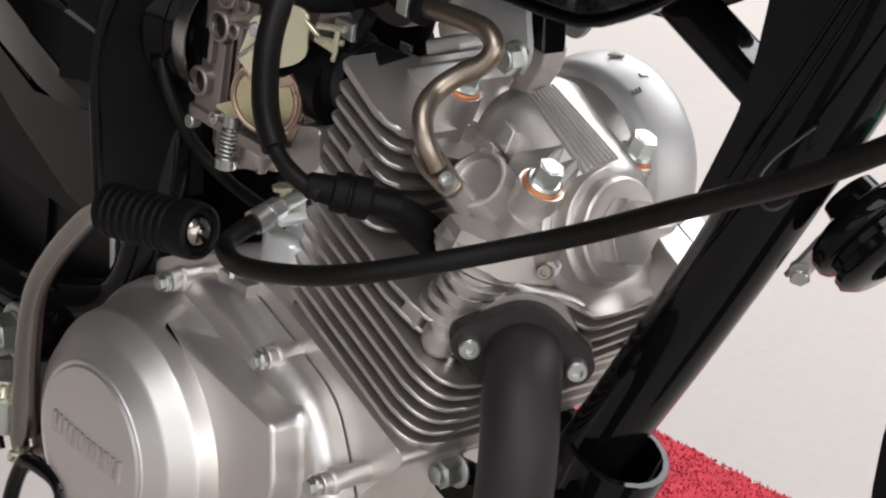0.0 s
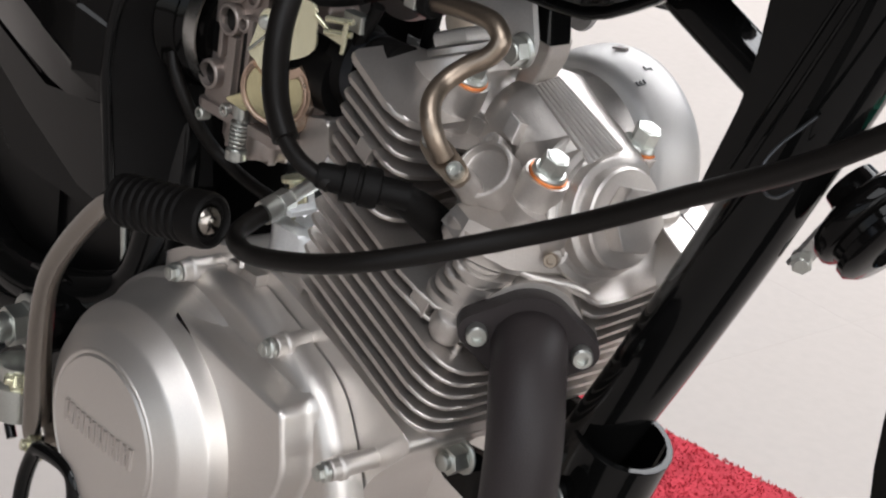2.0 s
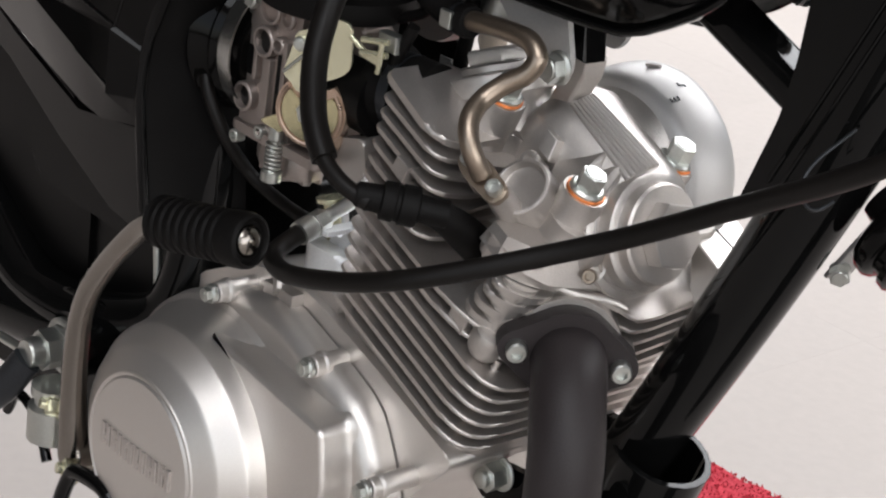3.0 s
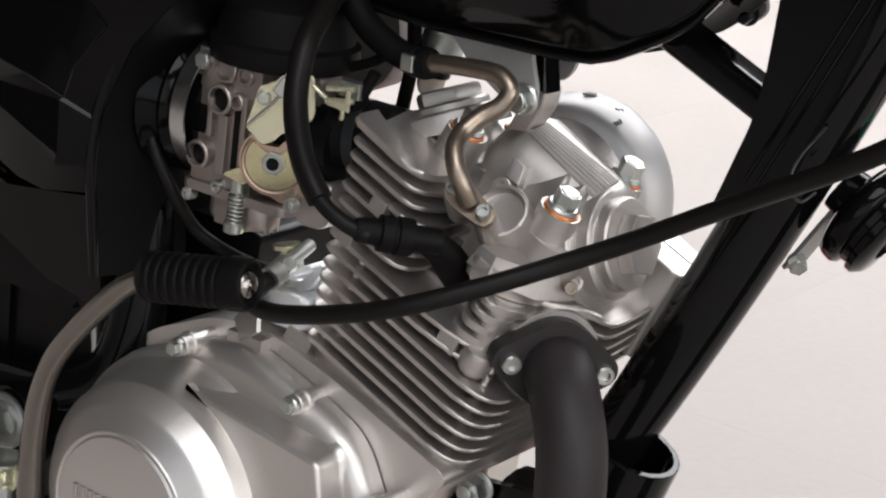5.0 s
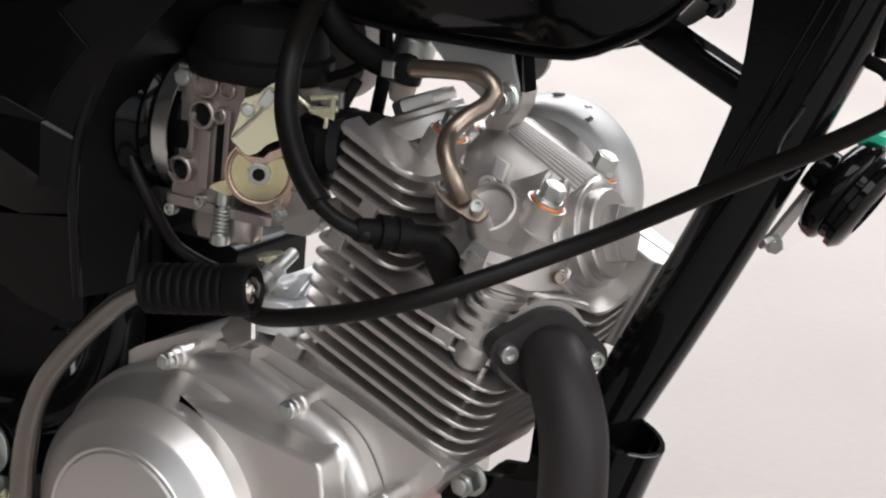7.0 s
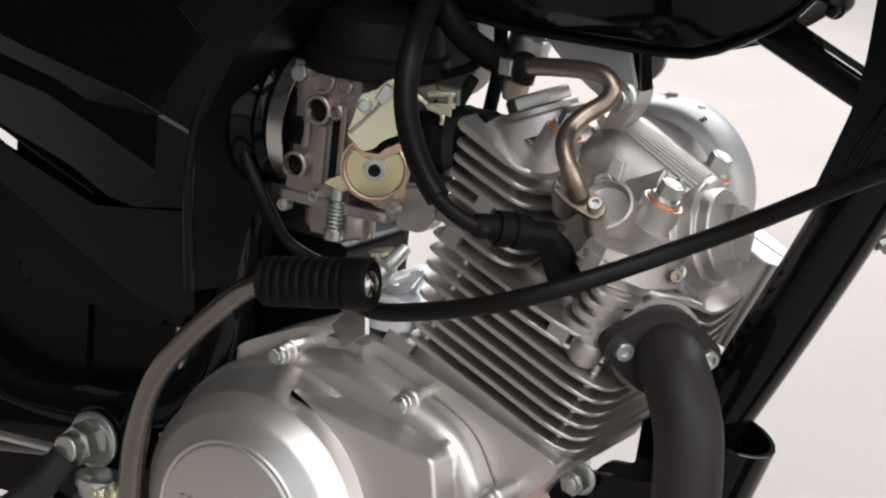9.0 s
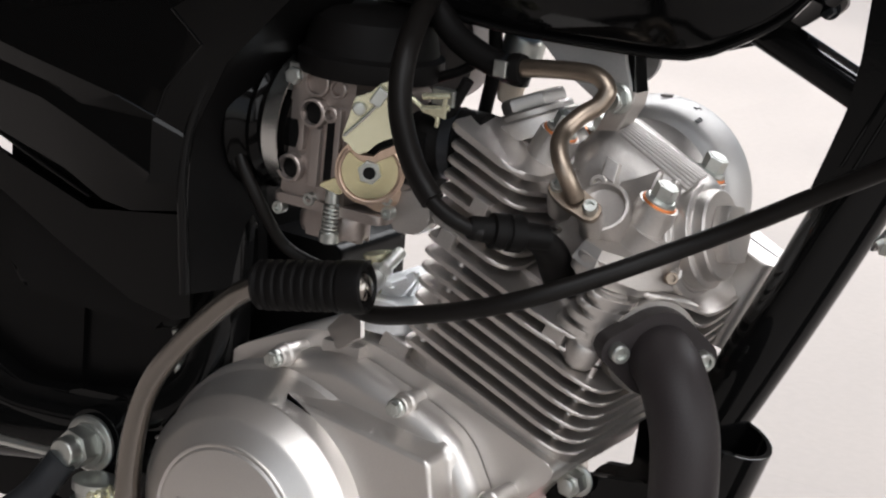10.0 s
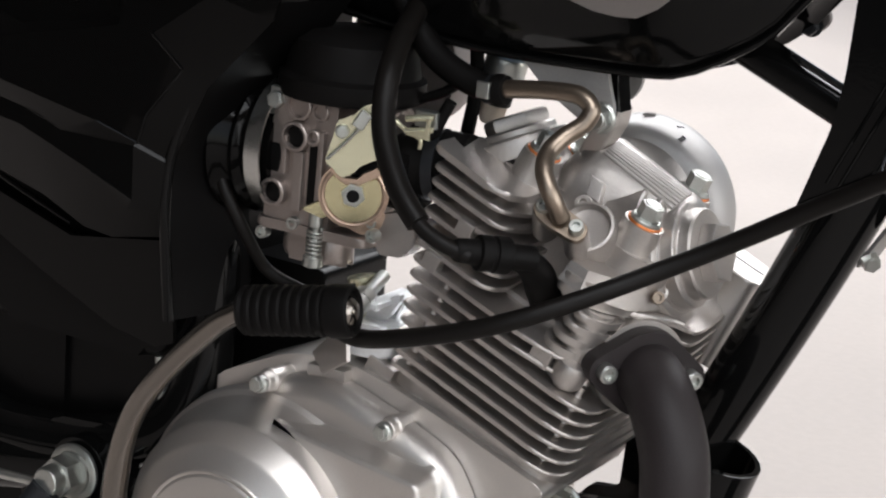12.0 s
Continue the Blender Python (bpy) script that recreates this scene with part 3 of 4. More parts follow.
for f, y, df, dy in ((-20.4, 32.6, 0.4, 4.2), (-21.6, 30.8, 2.2, 0.4), (-21.6, 32.6, 1.8, 0.4), (-21.6, 34.6, 2.2, 0.4), (-27.6, 41.4, 0.4, 3.2), (-28.6, 40, 1.6, 0.6), (-27, 43, 1.7, 0.35)):
    part("stamped_mark", stamp(f, y, df, dy), DARK, dr)
part("drum_notch", prism(C(-44.5, 40.5, 96.6), LEFT, FW * 0.926 + AX * 0.379, [(-3, -2.2), (1, 2.2), (3, 2.2), (2, -2.2)], -1.5, -0.4, 0.05), GREY_PLASTIC, dr)

# head bolts on their bosses
for f, y, u in ((0, -27, 76), (-1.5, 26, 82.5), (-61, -26, 76), (-61, 26, 66)):
    part("bolt_boss", lathe(C(f, y, 42), AX, [(0, 0), (13, 0), (11.4, 8), (10.4, u - 46), (10, u - 43), (0, u - 43)], 32), CAST, engine)
    hex_bolt(C(f, y, u), AX, 10.3, 7.5, 8.0, ZINC, engine, "head_bolt", "zinc-plated hexagon flange bolt", 0, (8.8, 1.7, COPPER))
socket_bolt(C(23, -27, 47), (0.5, -0.75, 0.25), 3.2, 5, STAINLESS, engine, "drain_screw", "yellow zinc screw")
part("drain_boss", lathe(C(18, -20, 46), (0.5, -0.75, 0.25), [(0, -6), (7, -6), (6, 6), (0, 6)], 24), CAST, engine)

# lower mounting bolt
hex_bolt(V(1, -20, 407), RIGHT, 12, 9, 8.5, ZINC, engine, "mount_bolt", "zinc-plated engine mounting bolt", 4.2)
part("rear_lug", lathe(V(-203, -40, 425), RIGHT, [(0, 0), (10, 0), (10, 8), (9, 10), (0, 10)], 32), BLACK_PAINT, engine)
hex_bolt(V(-203, -50, 425), RIGHT, 12, 7, 9, ZINC, engine, "mount_bolt", "zinc-plated engine mounting bolt", 3.5)

# ---------------------------------------------------------------- exhaust
exhaust = thing("exhaust_pipe", V(70, -58, 60), "matt black exhaust header bolted to the cylinder head", "exhaust pipe")
FL = (V(53, -15, 485) - V(25, -51, 490)).normalized()
PN = Vector((0.74, -0.60, -0.06))
PN = (PN - FL * PN.dot(FL)).normalized()
PM = V(39, -33, 488)
fo = []
for k in range(72):
    d_ = Vector((math.cos(k * math.pi / 36), math.sin(k * math.pi / 36)))
    c_, r_ = max((((-22.5, 0), 8.5), ((22.5, 0), 8.5), ((0, 0), 21.5)), key=lambda q: Vector(q[0]).dot(d_) + q[1])
    fo.append(Vector(c_) + d_ * r_)
flange = prism(PM, FL, PN.cross(FL), fo, -5, 5, 1.4)
part("flange", flange, EXHAUST, exhaust)
part("port", lathe(PM, PN, [(0, -40), (27, -40), (24, -4), (0, -4)], 40), CAST, engine)
for s in (-1, 1):
    at = PM + FL * s * 0.0231
    part("stud_boss", lathe(at, PN, [(0, -28), (8.5, -28), (8, -5), (0, -5)], 24), CAST, engine)
    socket_bolt(at + PN * 0.005, PN, 4.6, 5.5, ZINC, exhaust, "flange_bolt", "zinc-plated socket bolt")
pipe_path = [PM - PN * 0.004, PM + PN * 0.012 + V(0, 0, -2), V(59, -50, 478), V(69, -57, 462), V(73, -59.5, 443), V(74, -60, 420), V(72, -60, 380), V(66, -60, 330), V(50, -62, 280), V(10, -66, 236), V(-40, -70, 220), V(-300, -80, 212)]
part("pipe", tube(pipe_path, 0.0163, 40, 8), EXHAUST, exhaust)

# ---------------------------------------------------------------- breather pipe and hose
breather = thing("air_injection_pipe", V(6, -64, 555), "bronzed metal air pipe bolted to the head with a rubber hose", "pipe")
pipe_pts = [V(-58, -31, 607), V(-36, -34, 611), V(-16, -37, 613.5), V(-6, -38, 613), V(0, -39, 608), V(-2, -42, 601), V(-8, -48, 595), V(-11.5, -56, 588), V(-9, -64, 582), V(-4.5, -67.5, 575), V(-0.5, -67, 568), V(2, -63, 560)]
part("pipe", tube(pipe_pts, 0.0045, 20, 6), STAINLESS, breather)
hn = Vector((0.25, -0.72, 0.62)).normalized()
fu = V(18.5, -1.5, -6)
fu = (fu - hn * fu.dot(hn)).normalized()
part("pipe_flange", prism(V(0.5, -61, 558.6), fu, hn.cross(fu), rounded([(-14.5, -4), (-14.5, 4), (-4, 6.5), (14.5, 5), (14.5, -5), (-4, -6.5)], 4.5, 4), -2.5, 1.6, 0.7), STAINLESS, breather)
for at in (V(9.5, -61.5, 556), V(-9, -60, 562)):
    socket_bolt(at, hn, 3.6, 5.0, ZINC, breather, "flange_bolt", "zinc-plated socket bolt")
    part("flange_lug", lathe(at, hn, [(0, -22), (6.4, -22), (5.6, -4), (5.2, -2.4), (0, -2.4)], 24), CAST, engine)
part("hose", tube([V(-50, -32, 608), V(-62, -31, 607.5), V(-76, -31, 611), V(-92, -30, 619), V(-104, -29, 632), V(-118, -28, 652)], 0.0068, 20, 6), RUBBER, breather)
part("clamp", ring_bm(V(-58, -31, 607), (1, -0.1, 0.12), 6.8, 4.5, 0.45, 32), BLUE_STEEL, breather, "dark spring clamp")
part("clamp_nut", box(V(-58, -38.6, 607.5), X1, UP, 7, 8, -1, 1.6, 0.6), ZINC, breather, "small zinc clamp screw block")
part("end_sleeve", lathe(V(-55, -31.3, 607.4), (1, -0.1, 0.12), [(0, 0), (7.6, 0), (7.8, 3), (7.0, 6), (5, 6.4), (0, 6.4)], 28), RUBBER, breather)

# ---------------------------------------------------------------- spark plug lead
lead = thing("spark_plug_lead", V(-30, -55, 525), "black rubber spark plug cap and ignition lead", "ignition lead")
part("cable", tube([V(-103, -28, 642), V(-99, -46, 632), V(-95, -59, 626), V(-89, -76, 614.5), V(-85, -85, 600), V(-78, -93, 586), V(-66, -101, 571), V(-57, -104.5, 562), V(-49, -106, 554.8)], 0.0058, 18, 6), CABLE, lead)
part("sleeve", tube([V(-55, -105, 560), V(-47.5, -106, 553.6), V(-37, -105, 548), V(-24, -100, 543)], 0.0038, 16, 6), CABLE, lead)
CAP0, CAP1 = V(-31, -102.5, 545.5), V(-9, -76.5, 541.5)
cap_d = (CAP1 - CAP0).normalized()
part("cap", lathe(CAP0, cap_d, [(0, 0), (4.6, 0), (5.6, 1.5), (6.2, 10), (6.4, 11), (8.4, 11.6), (8.6, 17), (7.8, 17.6), (7.8, 19), (8.8, 19.6), (8.8, 26), (8.2, 27), (6.2, 27.6), (6.0, 40), (0, 40)], 32), RUBBER, lead, "ribbed rubber spark plug cap")
part("boot", tube([V(-14, -81, 542), V(-9, -71, 538), V(-9, -59, 530), V(-12, -47, 521), V(-15, -35, 512)], [0.0052, 0.0066, 0.0080, 0.0084, 0.0084], 28, 6), RUBBER, lead, "rubber boot sunk in the plug well")

# ---------------------------------------------------------------- carburettor
carb = thing("carburettor", V(-126, -45, 505), "grey zinc-alloy carburettor with a gold throttle drum", "carburettor")
part("body", prism((0, 0, 0), X1, UP, rounded([(-161, 526), (-123, 526), (-122, 560), (-121, 594), (-158, 596)], 4), 38, 66, 2.5), CARB, carb)
part("body_front", prism((0, 0, 0), X1, UP, rounded([(-130, 528), (-104, 528), (-100, 560), (-100, 592), (-130, 594)], 4), 30, 48, 2.5), CARB, carb)
part("throat", lathe(V(-160, -40, 560), X1, [(0, -14), (27, -14), (27, 6), (24, 10), (22, 50), (19, 54), (19, 74), (0, 74)], 48), SATIN_PLASTIC, carb)
part("bowl_rim", prism(V(0, 0, 524), X1, LEFT, rounded([(-165, -68), (-100, -68), (-99, -48), (-106, -40), (-160, -40)], 5), 0, 5, 1.0), CARB, carb)
bowl = prism(V(0, 0, 524), X1, LEFT, rounded([(-154, -62), (-120, -64), (-115, -52), (-120, -42), (-150, -42)], 8), -14.5, 0, 4.5)
part("float_bowl", bowl, CARB, carb)
dia = lathe(V(-132, -38, 594), UP, [(0, -2), (36, -2), (37, 2), (37, 8), (34, 10), (33, 16), (30, 26), (22, 31), (0, 32)], 48)
part("diaphragm_cover", dia, RUBBER, carb, "black domed diaphragm cover")
# ridges, ports and pins cast into the near face
for x, z, r, d in ((-143, 573, 7.6, 5), (-154, 543, 7.2, 5), (-143.5, 588, 7.4, 2.5), (-131, 587, 5, 2), (-133, 574, 4.2, 4)):
    bm = lathe(V(x, -66, z), RIGHT, [(0, -4), (r, -4), (r, d - 0.6), (r - 0.6, d), (r - 1.6, d), (r - 2.0, -3.0), (0, -3.0)], 28)
    port = part("port", bm, CARB, carb)
    if r > 7 and d > 3:
        # black disc puts the shade of the open hole into the port
        part("port_shade", lathe(V(x, -66 - d + 3.4, z), RIGHT, [(0, -2), (r - 2.0, -2), (r - 2.0, 0), (0, 0.3)], 24), SATIN_PLASTIC, port)
for x, z, h, w in ((-149, 563, 20, 3), (-140.5, 551, 30, 6), (-128, 556, 44, 3.5)):
    part("cast_rib", box(V(x, -66, z), X1, UP, w, h, -1, 3.5, 0.9, 1.5), CARB, carb)
# raised black strip drawn for the shade inside a cast slot
part("slot_shade", box(V(-133.5, -66, 555), X1, UP, 5, 34, -1, 0.4, 0.2, 2), SATIN_PLASTIC, carb)
for x, z in ((-160, 521), (-142, 529), (-96, 532)):
    socket_bolt(V(x, -66, z), RIGHT, 3.4, 3, ZINC, carb, "bowl_screw")
# throttle drum and bracket, turned a little towards the front
DU = Vector((0.88, 0.475, 0)).normalized()
DN = DU.cross(UP)
drum_o = V(-111, -62.5, 550)


def D(x, z, h=0.0):
    """A place on the drum's plane, in millimetres from its centre, raised by h."""
    return drum_o + (DU * x + UP * z + DN * h) / 1000


plate = prism(drum_o, DU, UP, rounded([(-10.5, 37), (-4.5, 37.5), (1.3, 44), (6, 46), (15, 45), (17.5, 24), (11.5, 19), (5, 16), (1.7, 14), (-2.2, 8.8), (-8.3, 8), (-10.5, 12), (-15.5, 15), (-12.2, 27)], [3, 2, 2, 3, 3, 4, 3, 2, 3, 3, 3, 3, 2, 4], 4), 3, 5.0, 0.6)
br = part("cable_bracket", plate, YELLOW_ZINC, carb, "pale gold zinc-plated cable bracket")
part("cable_stop", tube([D(-14, 17, 7), D(-4, 28, 8), D(2, 36, 9)], 0.0008, 10, 2), ZINC, br)
part("stop_block", box(D(1.5, 38, 8), (DU * 0.5 + UP * 0.86), (DU * 0.86 - UP * 0.5), 9, 6, -2, 2, 0.6), ZINC, br)
part("bracket_arm", tube([D(15, 40, 5), D(24, 34, 6), D(30, 31, 6), D(30, 26, 6)], 0.0013, 10, 2), YELLOW_ZINC, br)
flange_screw(D(-7.8, 31, 5), DN, 2.7, 2.8, ZINC, br, "bracket_screw")
notch = [(-10.4, 13.7), (-8.4, 11.4), (-6.2, 7.6), (1.2, 7.4), (4, 10.6), (8.4, 12.6), (9.9, 14)]
arc = [(17.2 * math.cos(a), 17.2 * math.sin(a)) for a in (radians(54.6 - 287.4 * k / 44) for k in range(45))]
ring_in = [(13.8 * math.cos(a), 13.8 * math.sin(a)) for a in (radians(42 - 264 * k / 40) for k in range(41))]
drum = part("throttle_drum", prism(drum_o, DU, UP, arc + notch, -4, 4, 0.8), BRASSY, carb, "gold zinc-plated throttle drum")
part("drum_face", prism(drum_o, DU, UP, ring_in + [(-7.4, 5.8), (-4.8, 4.2), (2.6, 4.2), (6, 6.8)], 2, 4.9, 0.5), GOLD, drum, "yellow-green passivated face")
part("drum_rim", tube([D(x * 1.1, z * 1.1, 4.6) for x, z in ring_in], 0.0010, 8, 1), BRASSY, drum)
hex_bolt(D(0, 0, 4.6), DN, 10.4, 3.2, 0, ZINC, drum, "drum_nut", "")
# black disc on the nut stands in for shade in its hole
part("nut_hole_shade", lathe(D(0, 0, 7.4), DN, [(0, 0), (3.4, 0), (3.2, 0.95), (0, 0.95)], 20), SATIN_PLASTIC, drum)
part("drum_lever", prism(drum_o, DU, UP, rounded([(-25, -10), (-13, -3), (-8, -8), (-14, -14)], 1.5, 3), 0, 3, 0.6), GOLD, drum)
part("lower_lug", prism(drum_o, DU, UP, rounded([(-13, -12), (6, -21), (15, -16), (16.5, -7), (3, -14)], 3, 3), 0, 2.4, 0.6), BRASSY, drum)
socket_bolt(D(9.5, -14, 2), DN, 2.6, 2, ZINC, drum, "lug_screw")
# idle screw with its spring
screw = part("idle_screw", lathe(V(-127, -70, 541), -UP, [(0, 0), (3.4, 0), (3.4, 10), (2.2, 11), (2.2, 25), (5, 25.5), (5, 30), (3, 31), (0, 31)], 20), ZINC, carb)
coil = [V(-127 + 3.6 * math.cos(a), -70 + 3.6 * math.sin(a), 530 - a * 0.33) for a in [k * 0.5 for k in range(90)]]
part("spring", tube(coil, 0.0007, 8, 1), ZINC, screw, "fine steel spring")
# far side linkage
part("choke_lever", box(V(-82, -50, 590), X1, UP, 12, 8, -6, 0, 0.6), ZINC, carb)
part("choke_bracket", prism(V(-80, -58, 586), X1, UP, [(-7, -3), (6, -4), (6, 7), (4, 7), (4, 0), (-7, 0)], 0, 1.6, 0.3), YELLOW_ZINC, carb)
for dz in (0, 6):
    part("linkage_pin", tube([V(-87, -60, 585 + dz), V(-74, -56, 587 + dz)], 0.0016, 10, 1), YELLOW_ZINC, carb)
# manifold to the head
part("manifold", lathe(V(-90, -36, 566), (0.98, 0.15, 0.05), [(0, -4), (19, -4), (20, 2), (17, 8), (16, 26), (0, 26)], 40), RUBBER, carb)
part("manifold_clamp", ring_bm(V(-80, -36, 566), (0.98, 0.15, 0.05), 17.4, 6, 0.7, 48), BLUE_STEEL, carb, "dark steel hose clamp")

# accelerator pump / grey housing behind the carburettor
part("pump_housing", prism(V(0, -30, 0), X1, UP, rounded([(-100, 520), (-84, 521), (-78, 530), (-82, 545), (-100, 540)], 3), 14, 26, 1.5), CAST, carb)

# inlet boot and airbox
airbox = thing("airbox", V(-200, -30, 450), "black airbox with a rubber inlet boot behind the carburettor", "airbox")
part("inlet_boot", lathe(V(-164, -40, 560), -X1, [(0, -6), (31, -6), (31, 7), (34, 9.5), (36, 12), (35.4, 14), (33.6, 16), (35, 19), (38, 22), (39.4, 24.5), (38.6, 27), (36.6, 29), (38, 32), (42, 35), (43.4, 38), (42.6, 41), (40, 44), (40, 52), (0, 52)], 56), BLACK_PLASTIC, airbox)
part("boot_clamp", ring_bm(V(-163, -40, 562), X1, 36.5, 9, 1.0, 56), BAND, airbox, "bright steel band clamp")
hex_bolt(V(-157, -66, 589), (0.1, -1, 0.1), 8, 4, 0, ZINC, airbox, "clamp_screw", "zinc clamp screw")
part("clamp_ear", box(V(-157, -64, 588), X1, UP, 10, 14, -2, 1.5, 0.5), ZINC, airbox)
part("case", xz(rounded([(-196, 640), (-196, 470), (-215, 440), (-330, 440), (-340, 640)], 14), 60, -72, 5.0), SATIN_PLASTIC, airbox)

part("lower_case", xz(rounded([(-205, 494), (-150, 493), (-150, 440), (-160, 404), (-205, 400)], 5), 40, -20, 2.0), SATIN_PLASTIC, airbox)
part("far_wall", xz(rounded([(-340, 546), (-188, 543), (-186, 440), (-340, 440)], 6), 104, 97, 2.0), SATIN_PLASTIC, airbox)

# front trim that arches over the carburettor
arch_pts = [V(-150, -92, 640), V(-160, -94, 624), V(-179, -95, 602), V(-190, -95, 580), V(-198, -95, 556), V(-200, -95, 530), V(-200, -92, 505), V(-199, -88, 470)]

# ---------------------------------------------------------------- side panel, in facets
panel = thing("side_panel", V(-250, -90, 455), "glossy black faceted plastic side panel", "side panel")


def facets(quads):
    bm = bmesh.new()
    seen = {}
    for face in quads:
        vs = []
        for p in face:
            if p not in seen:
                seen[p] = bm.verts.new(V(*p))
            vs.append(seen[p])
        bm.faces.new(vs)
    bmesh.ops.recalc_face_normals(bm, faces=bm.faces)
    bmesh.ops.solidify(bm, geom=bm.faces[:], thickness=0.003)
    return bm


pa, pb, pd, pd2, pe, pf = (-143, -96, 632), (-178, -96, 594), (-197, -95, 553), (-197.6, -96.4, 552), (-199, -95, 528), (-197, -94, 515)
pq, pt, pp, pr, ps, ps2 = (-207, -104, 617), (-174, -103, 641), (-187, -105, 603), (-207, -105, 577), (-212, -105, 562), (-212.6, -107, 560.6)
pk, pk2, pg, ph = (-211, -108, 534), (-217, -104, 527), (-232, -95, 508), (-252, -93, 509)
u0, u1 = (-294, -113, 581), (-233, -111, 570)
w0, w1 = (-304, -103, 600), (-228, -104, 618)
wa, wb, far_b = (-304, -87, 606), (-228, -97, 621), (-470, -72, 648)
v0, v1 = (-286, -106, 568), (-260, -106, 560)
x0, x1, xl = (-283, -109, 559), (-236, -110, 544), (-272, -101, 523)
far_u, far_w, far_x, far_l, far_v = (-470, -96, 610), (-470, -88, 640), (-470, -92, 578), (-470, -78, 560), (-470, -90, 592)
upper = facets([(pq, pt, pa, pb, pp), (pp, pb, pd, ps, pr), (ps, pd, pd2, ps2), (ps2, pd2, pe, pk2, pk), (pk2, pe, pf, pg),
                (pq, pp, pr, ps, u1, w1), (w1, u1, u0, w0), (ps, ps2, v1, u1), (u1, v1, v0, u0), (ps2, pk, x1, v1), (v1, x1, x0, v0),
                (pk, pk2, x1), (x1, pk2, pg, ph), (x1, ph, xl, x0), (w0, u0, far_u, far_w), (u0, v0, far_v, far_u), (v0, x0, far_x, far_v), (x0, xl, far_l, far_x),
                (pq, w1, wb, (-232, -92, 655), (-176, -100, 655), pt), (w1, w0, wa, wb), (wb, wa, (-304, -82, 655), (-232, -92, 655)), (w0, far_w, far_b, wa), (wa, far_b, (-470, -70, 670), (-304, -82, 655)), (pt, (-176, -100, 655), (-138, -95, 655), pa)])
part("upper_shell", upper, BLACK_PLASTIC, panel, angle=26)
for a_, b_ in ((pq, pp), (pp, pr), (pr, ps), (u1, ps), (pk, x1)):
    part("crease", tube([V(*a_), V(*b_)], 0.0008, 8, 1), GLOSS_EDGE, panel)
lower = facets([((-201, -88, 511), (-200, -84, 480), (-201, -80, 455), (-214, -78, 450), (-240, -80, 455)), ((-201, -88, 511), (-240, -80, 455), (-291, -80, 476), (-266, -86, 500), (-227, -89, 507)), ((-266, -86, 500), (-291, -80, 476), (-350, -76, 500), (-336, -81, 517)), ((-336, -81, 517), (-350, -76, 500), (-470, -70, 530), (-470, -76, 568))])
part("lower_shell", lower, BLACK_PLASTIC, panel, angle=34)
part("edge_strip", tube([V(-336, -85, 530), V(-296, -88, 518), V(-263, -90, 508)], [0.0016, 0.0016, 0.001], 10, 4), SATIN_PLASTIC, panel)
part("front_lip", tube(arch_pts, 0.0030, 14, 6), GLOSS_EDGE, panel)
part("inner_wall", loft([[p + Vector((0.002, 0.0, 0)) for p in smooth_path(arch_pts)], [p + Vector((0.016, 0.05, 0)) for p in smooth_path(arch_pts)]], closed=False), SATIN_PLASTIC, panel)

# ---------------------------------------------------------------- fuel tank
tank = thing("fuel_tank", V(-30, 0, 625), "glossy black fuel tank with a welded bottom seam", "fuel tank")


def tank_bottom(x):
    """Height of the seam along the motorcycle, in millimetres."""
    return float(np.interp(x, [-220, -131, -94, -59, -24, 10, 30, 45, 66, 81, 94, 110, 140], [640, 627, 624, 622, 623, 624, 625.5, 631, 643, 655, 672, 690, 725]))


stations = list(range(-220, 141, 12))
rings = []
for x in stations:
    z = tank_bottom(x)
    s = 1.0 if x < 40 else max(0.35, 1 - (x - 40) / 180)
    prof = [(-14, 12), (-23, 0), (-26, 0), (-27, 2.5), (-25.5, 4), (-30, 8), (-36, 22), (-46 * s - 4, 48), (-66 * s - 6, 78), (-90 * s, 110), (-104 * s, 150), (-96 * s, 200), (0, 225)]
    full = prof + [(-y, dz) for y, dz in prof[-2::-1]]
    rings.append([V(x, y, z + dz) for y, dz in full])
part("shell", loft(rings), BLACK_PAINT, tank, angle=50)

graphic = []
for x, z in ((-24, 661), (-17, 658), (-4, 654), (8, 653), (18, 654), (29, 660), (35, 665), (44, 674)):
    lift = z - tank_bottom(x)
    graphic.append([V(x, float(np.interp(d_, [8, 22, 48, 78], [-30, -36, -50, -72])) - 0.5, tank_bottom(x) + d_) for d_ in (lift, lift * 0.6 + 26, lift * 0.3 + 46, 70)])
band = loft(graphic, closed=False)
bmesh.ops.solidify(band, geom=band.faces[:], thickness=0.0004)
part("graphic", band, SILVER_PAINT, tank, "pale silver graphic on the tank side", angle=50)

part("bottom_seam", tube([V(x, -26.6, tank_bottom(x) + 2.2) for x in stations], 0.0016, 10, 2), BLACK_PAINT, tank, "welded seam along the bottom")

# ---------------------------------------------------------------- frame
frame_th = thing("motorcycle_frame", V(75, 0, 425), "gloss black tubular steel motorcycle frame", "frame")
down = [(80.2 + 44.7 * u - 2.63 * u * u, 500 + 100 * u, 16.45 + 1.26 * u) for u in np.linspace(-0.85, 2.4, 10)]
part("down_tube", tube([V(x, 12, z) for x, z, _ in down], [q / 1000 for _, _, q in down], 40, 4), BLACK_PAINT, frame_th)
gus = rounded([(94, 572), (107, 616), (110, 640), (111, 700), (170, 740), (150, 660), (126, 590)], [3, 6, 4, 3, 3, 3, 3])
part("gusset", xz(gus, 26, -12, 2.0), BLACK_PAINT, frame_th)
for off in (0, 6):
    part("gusset_rib", tube([V(108.5 + off, -12.3, 590), V(129.7 + off, -12.3, 640), V(155 + off, -12.3, 700)], 0.0009, 8, 4), BLACK_PAINT, frame_th)
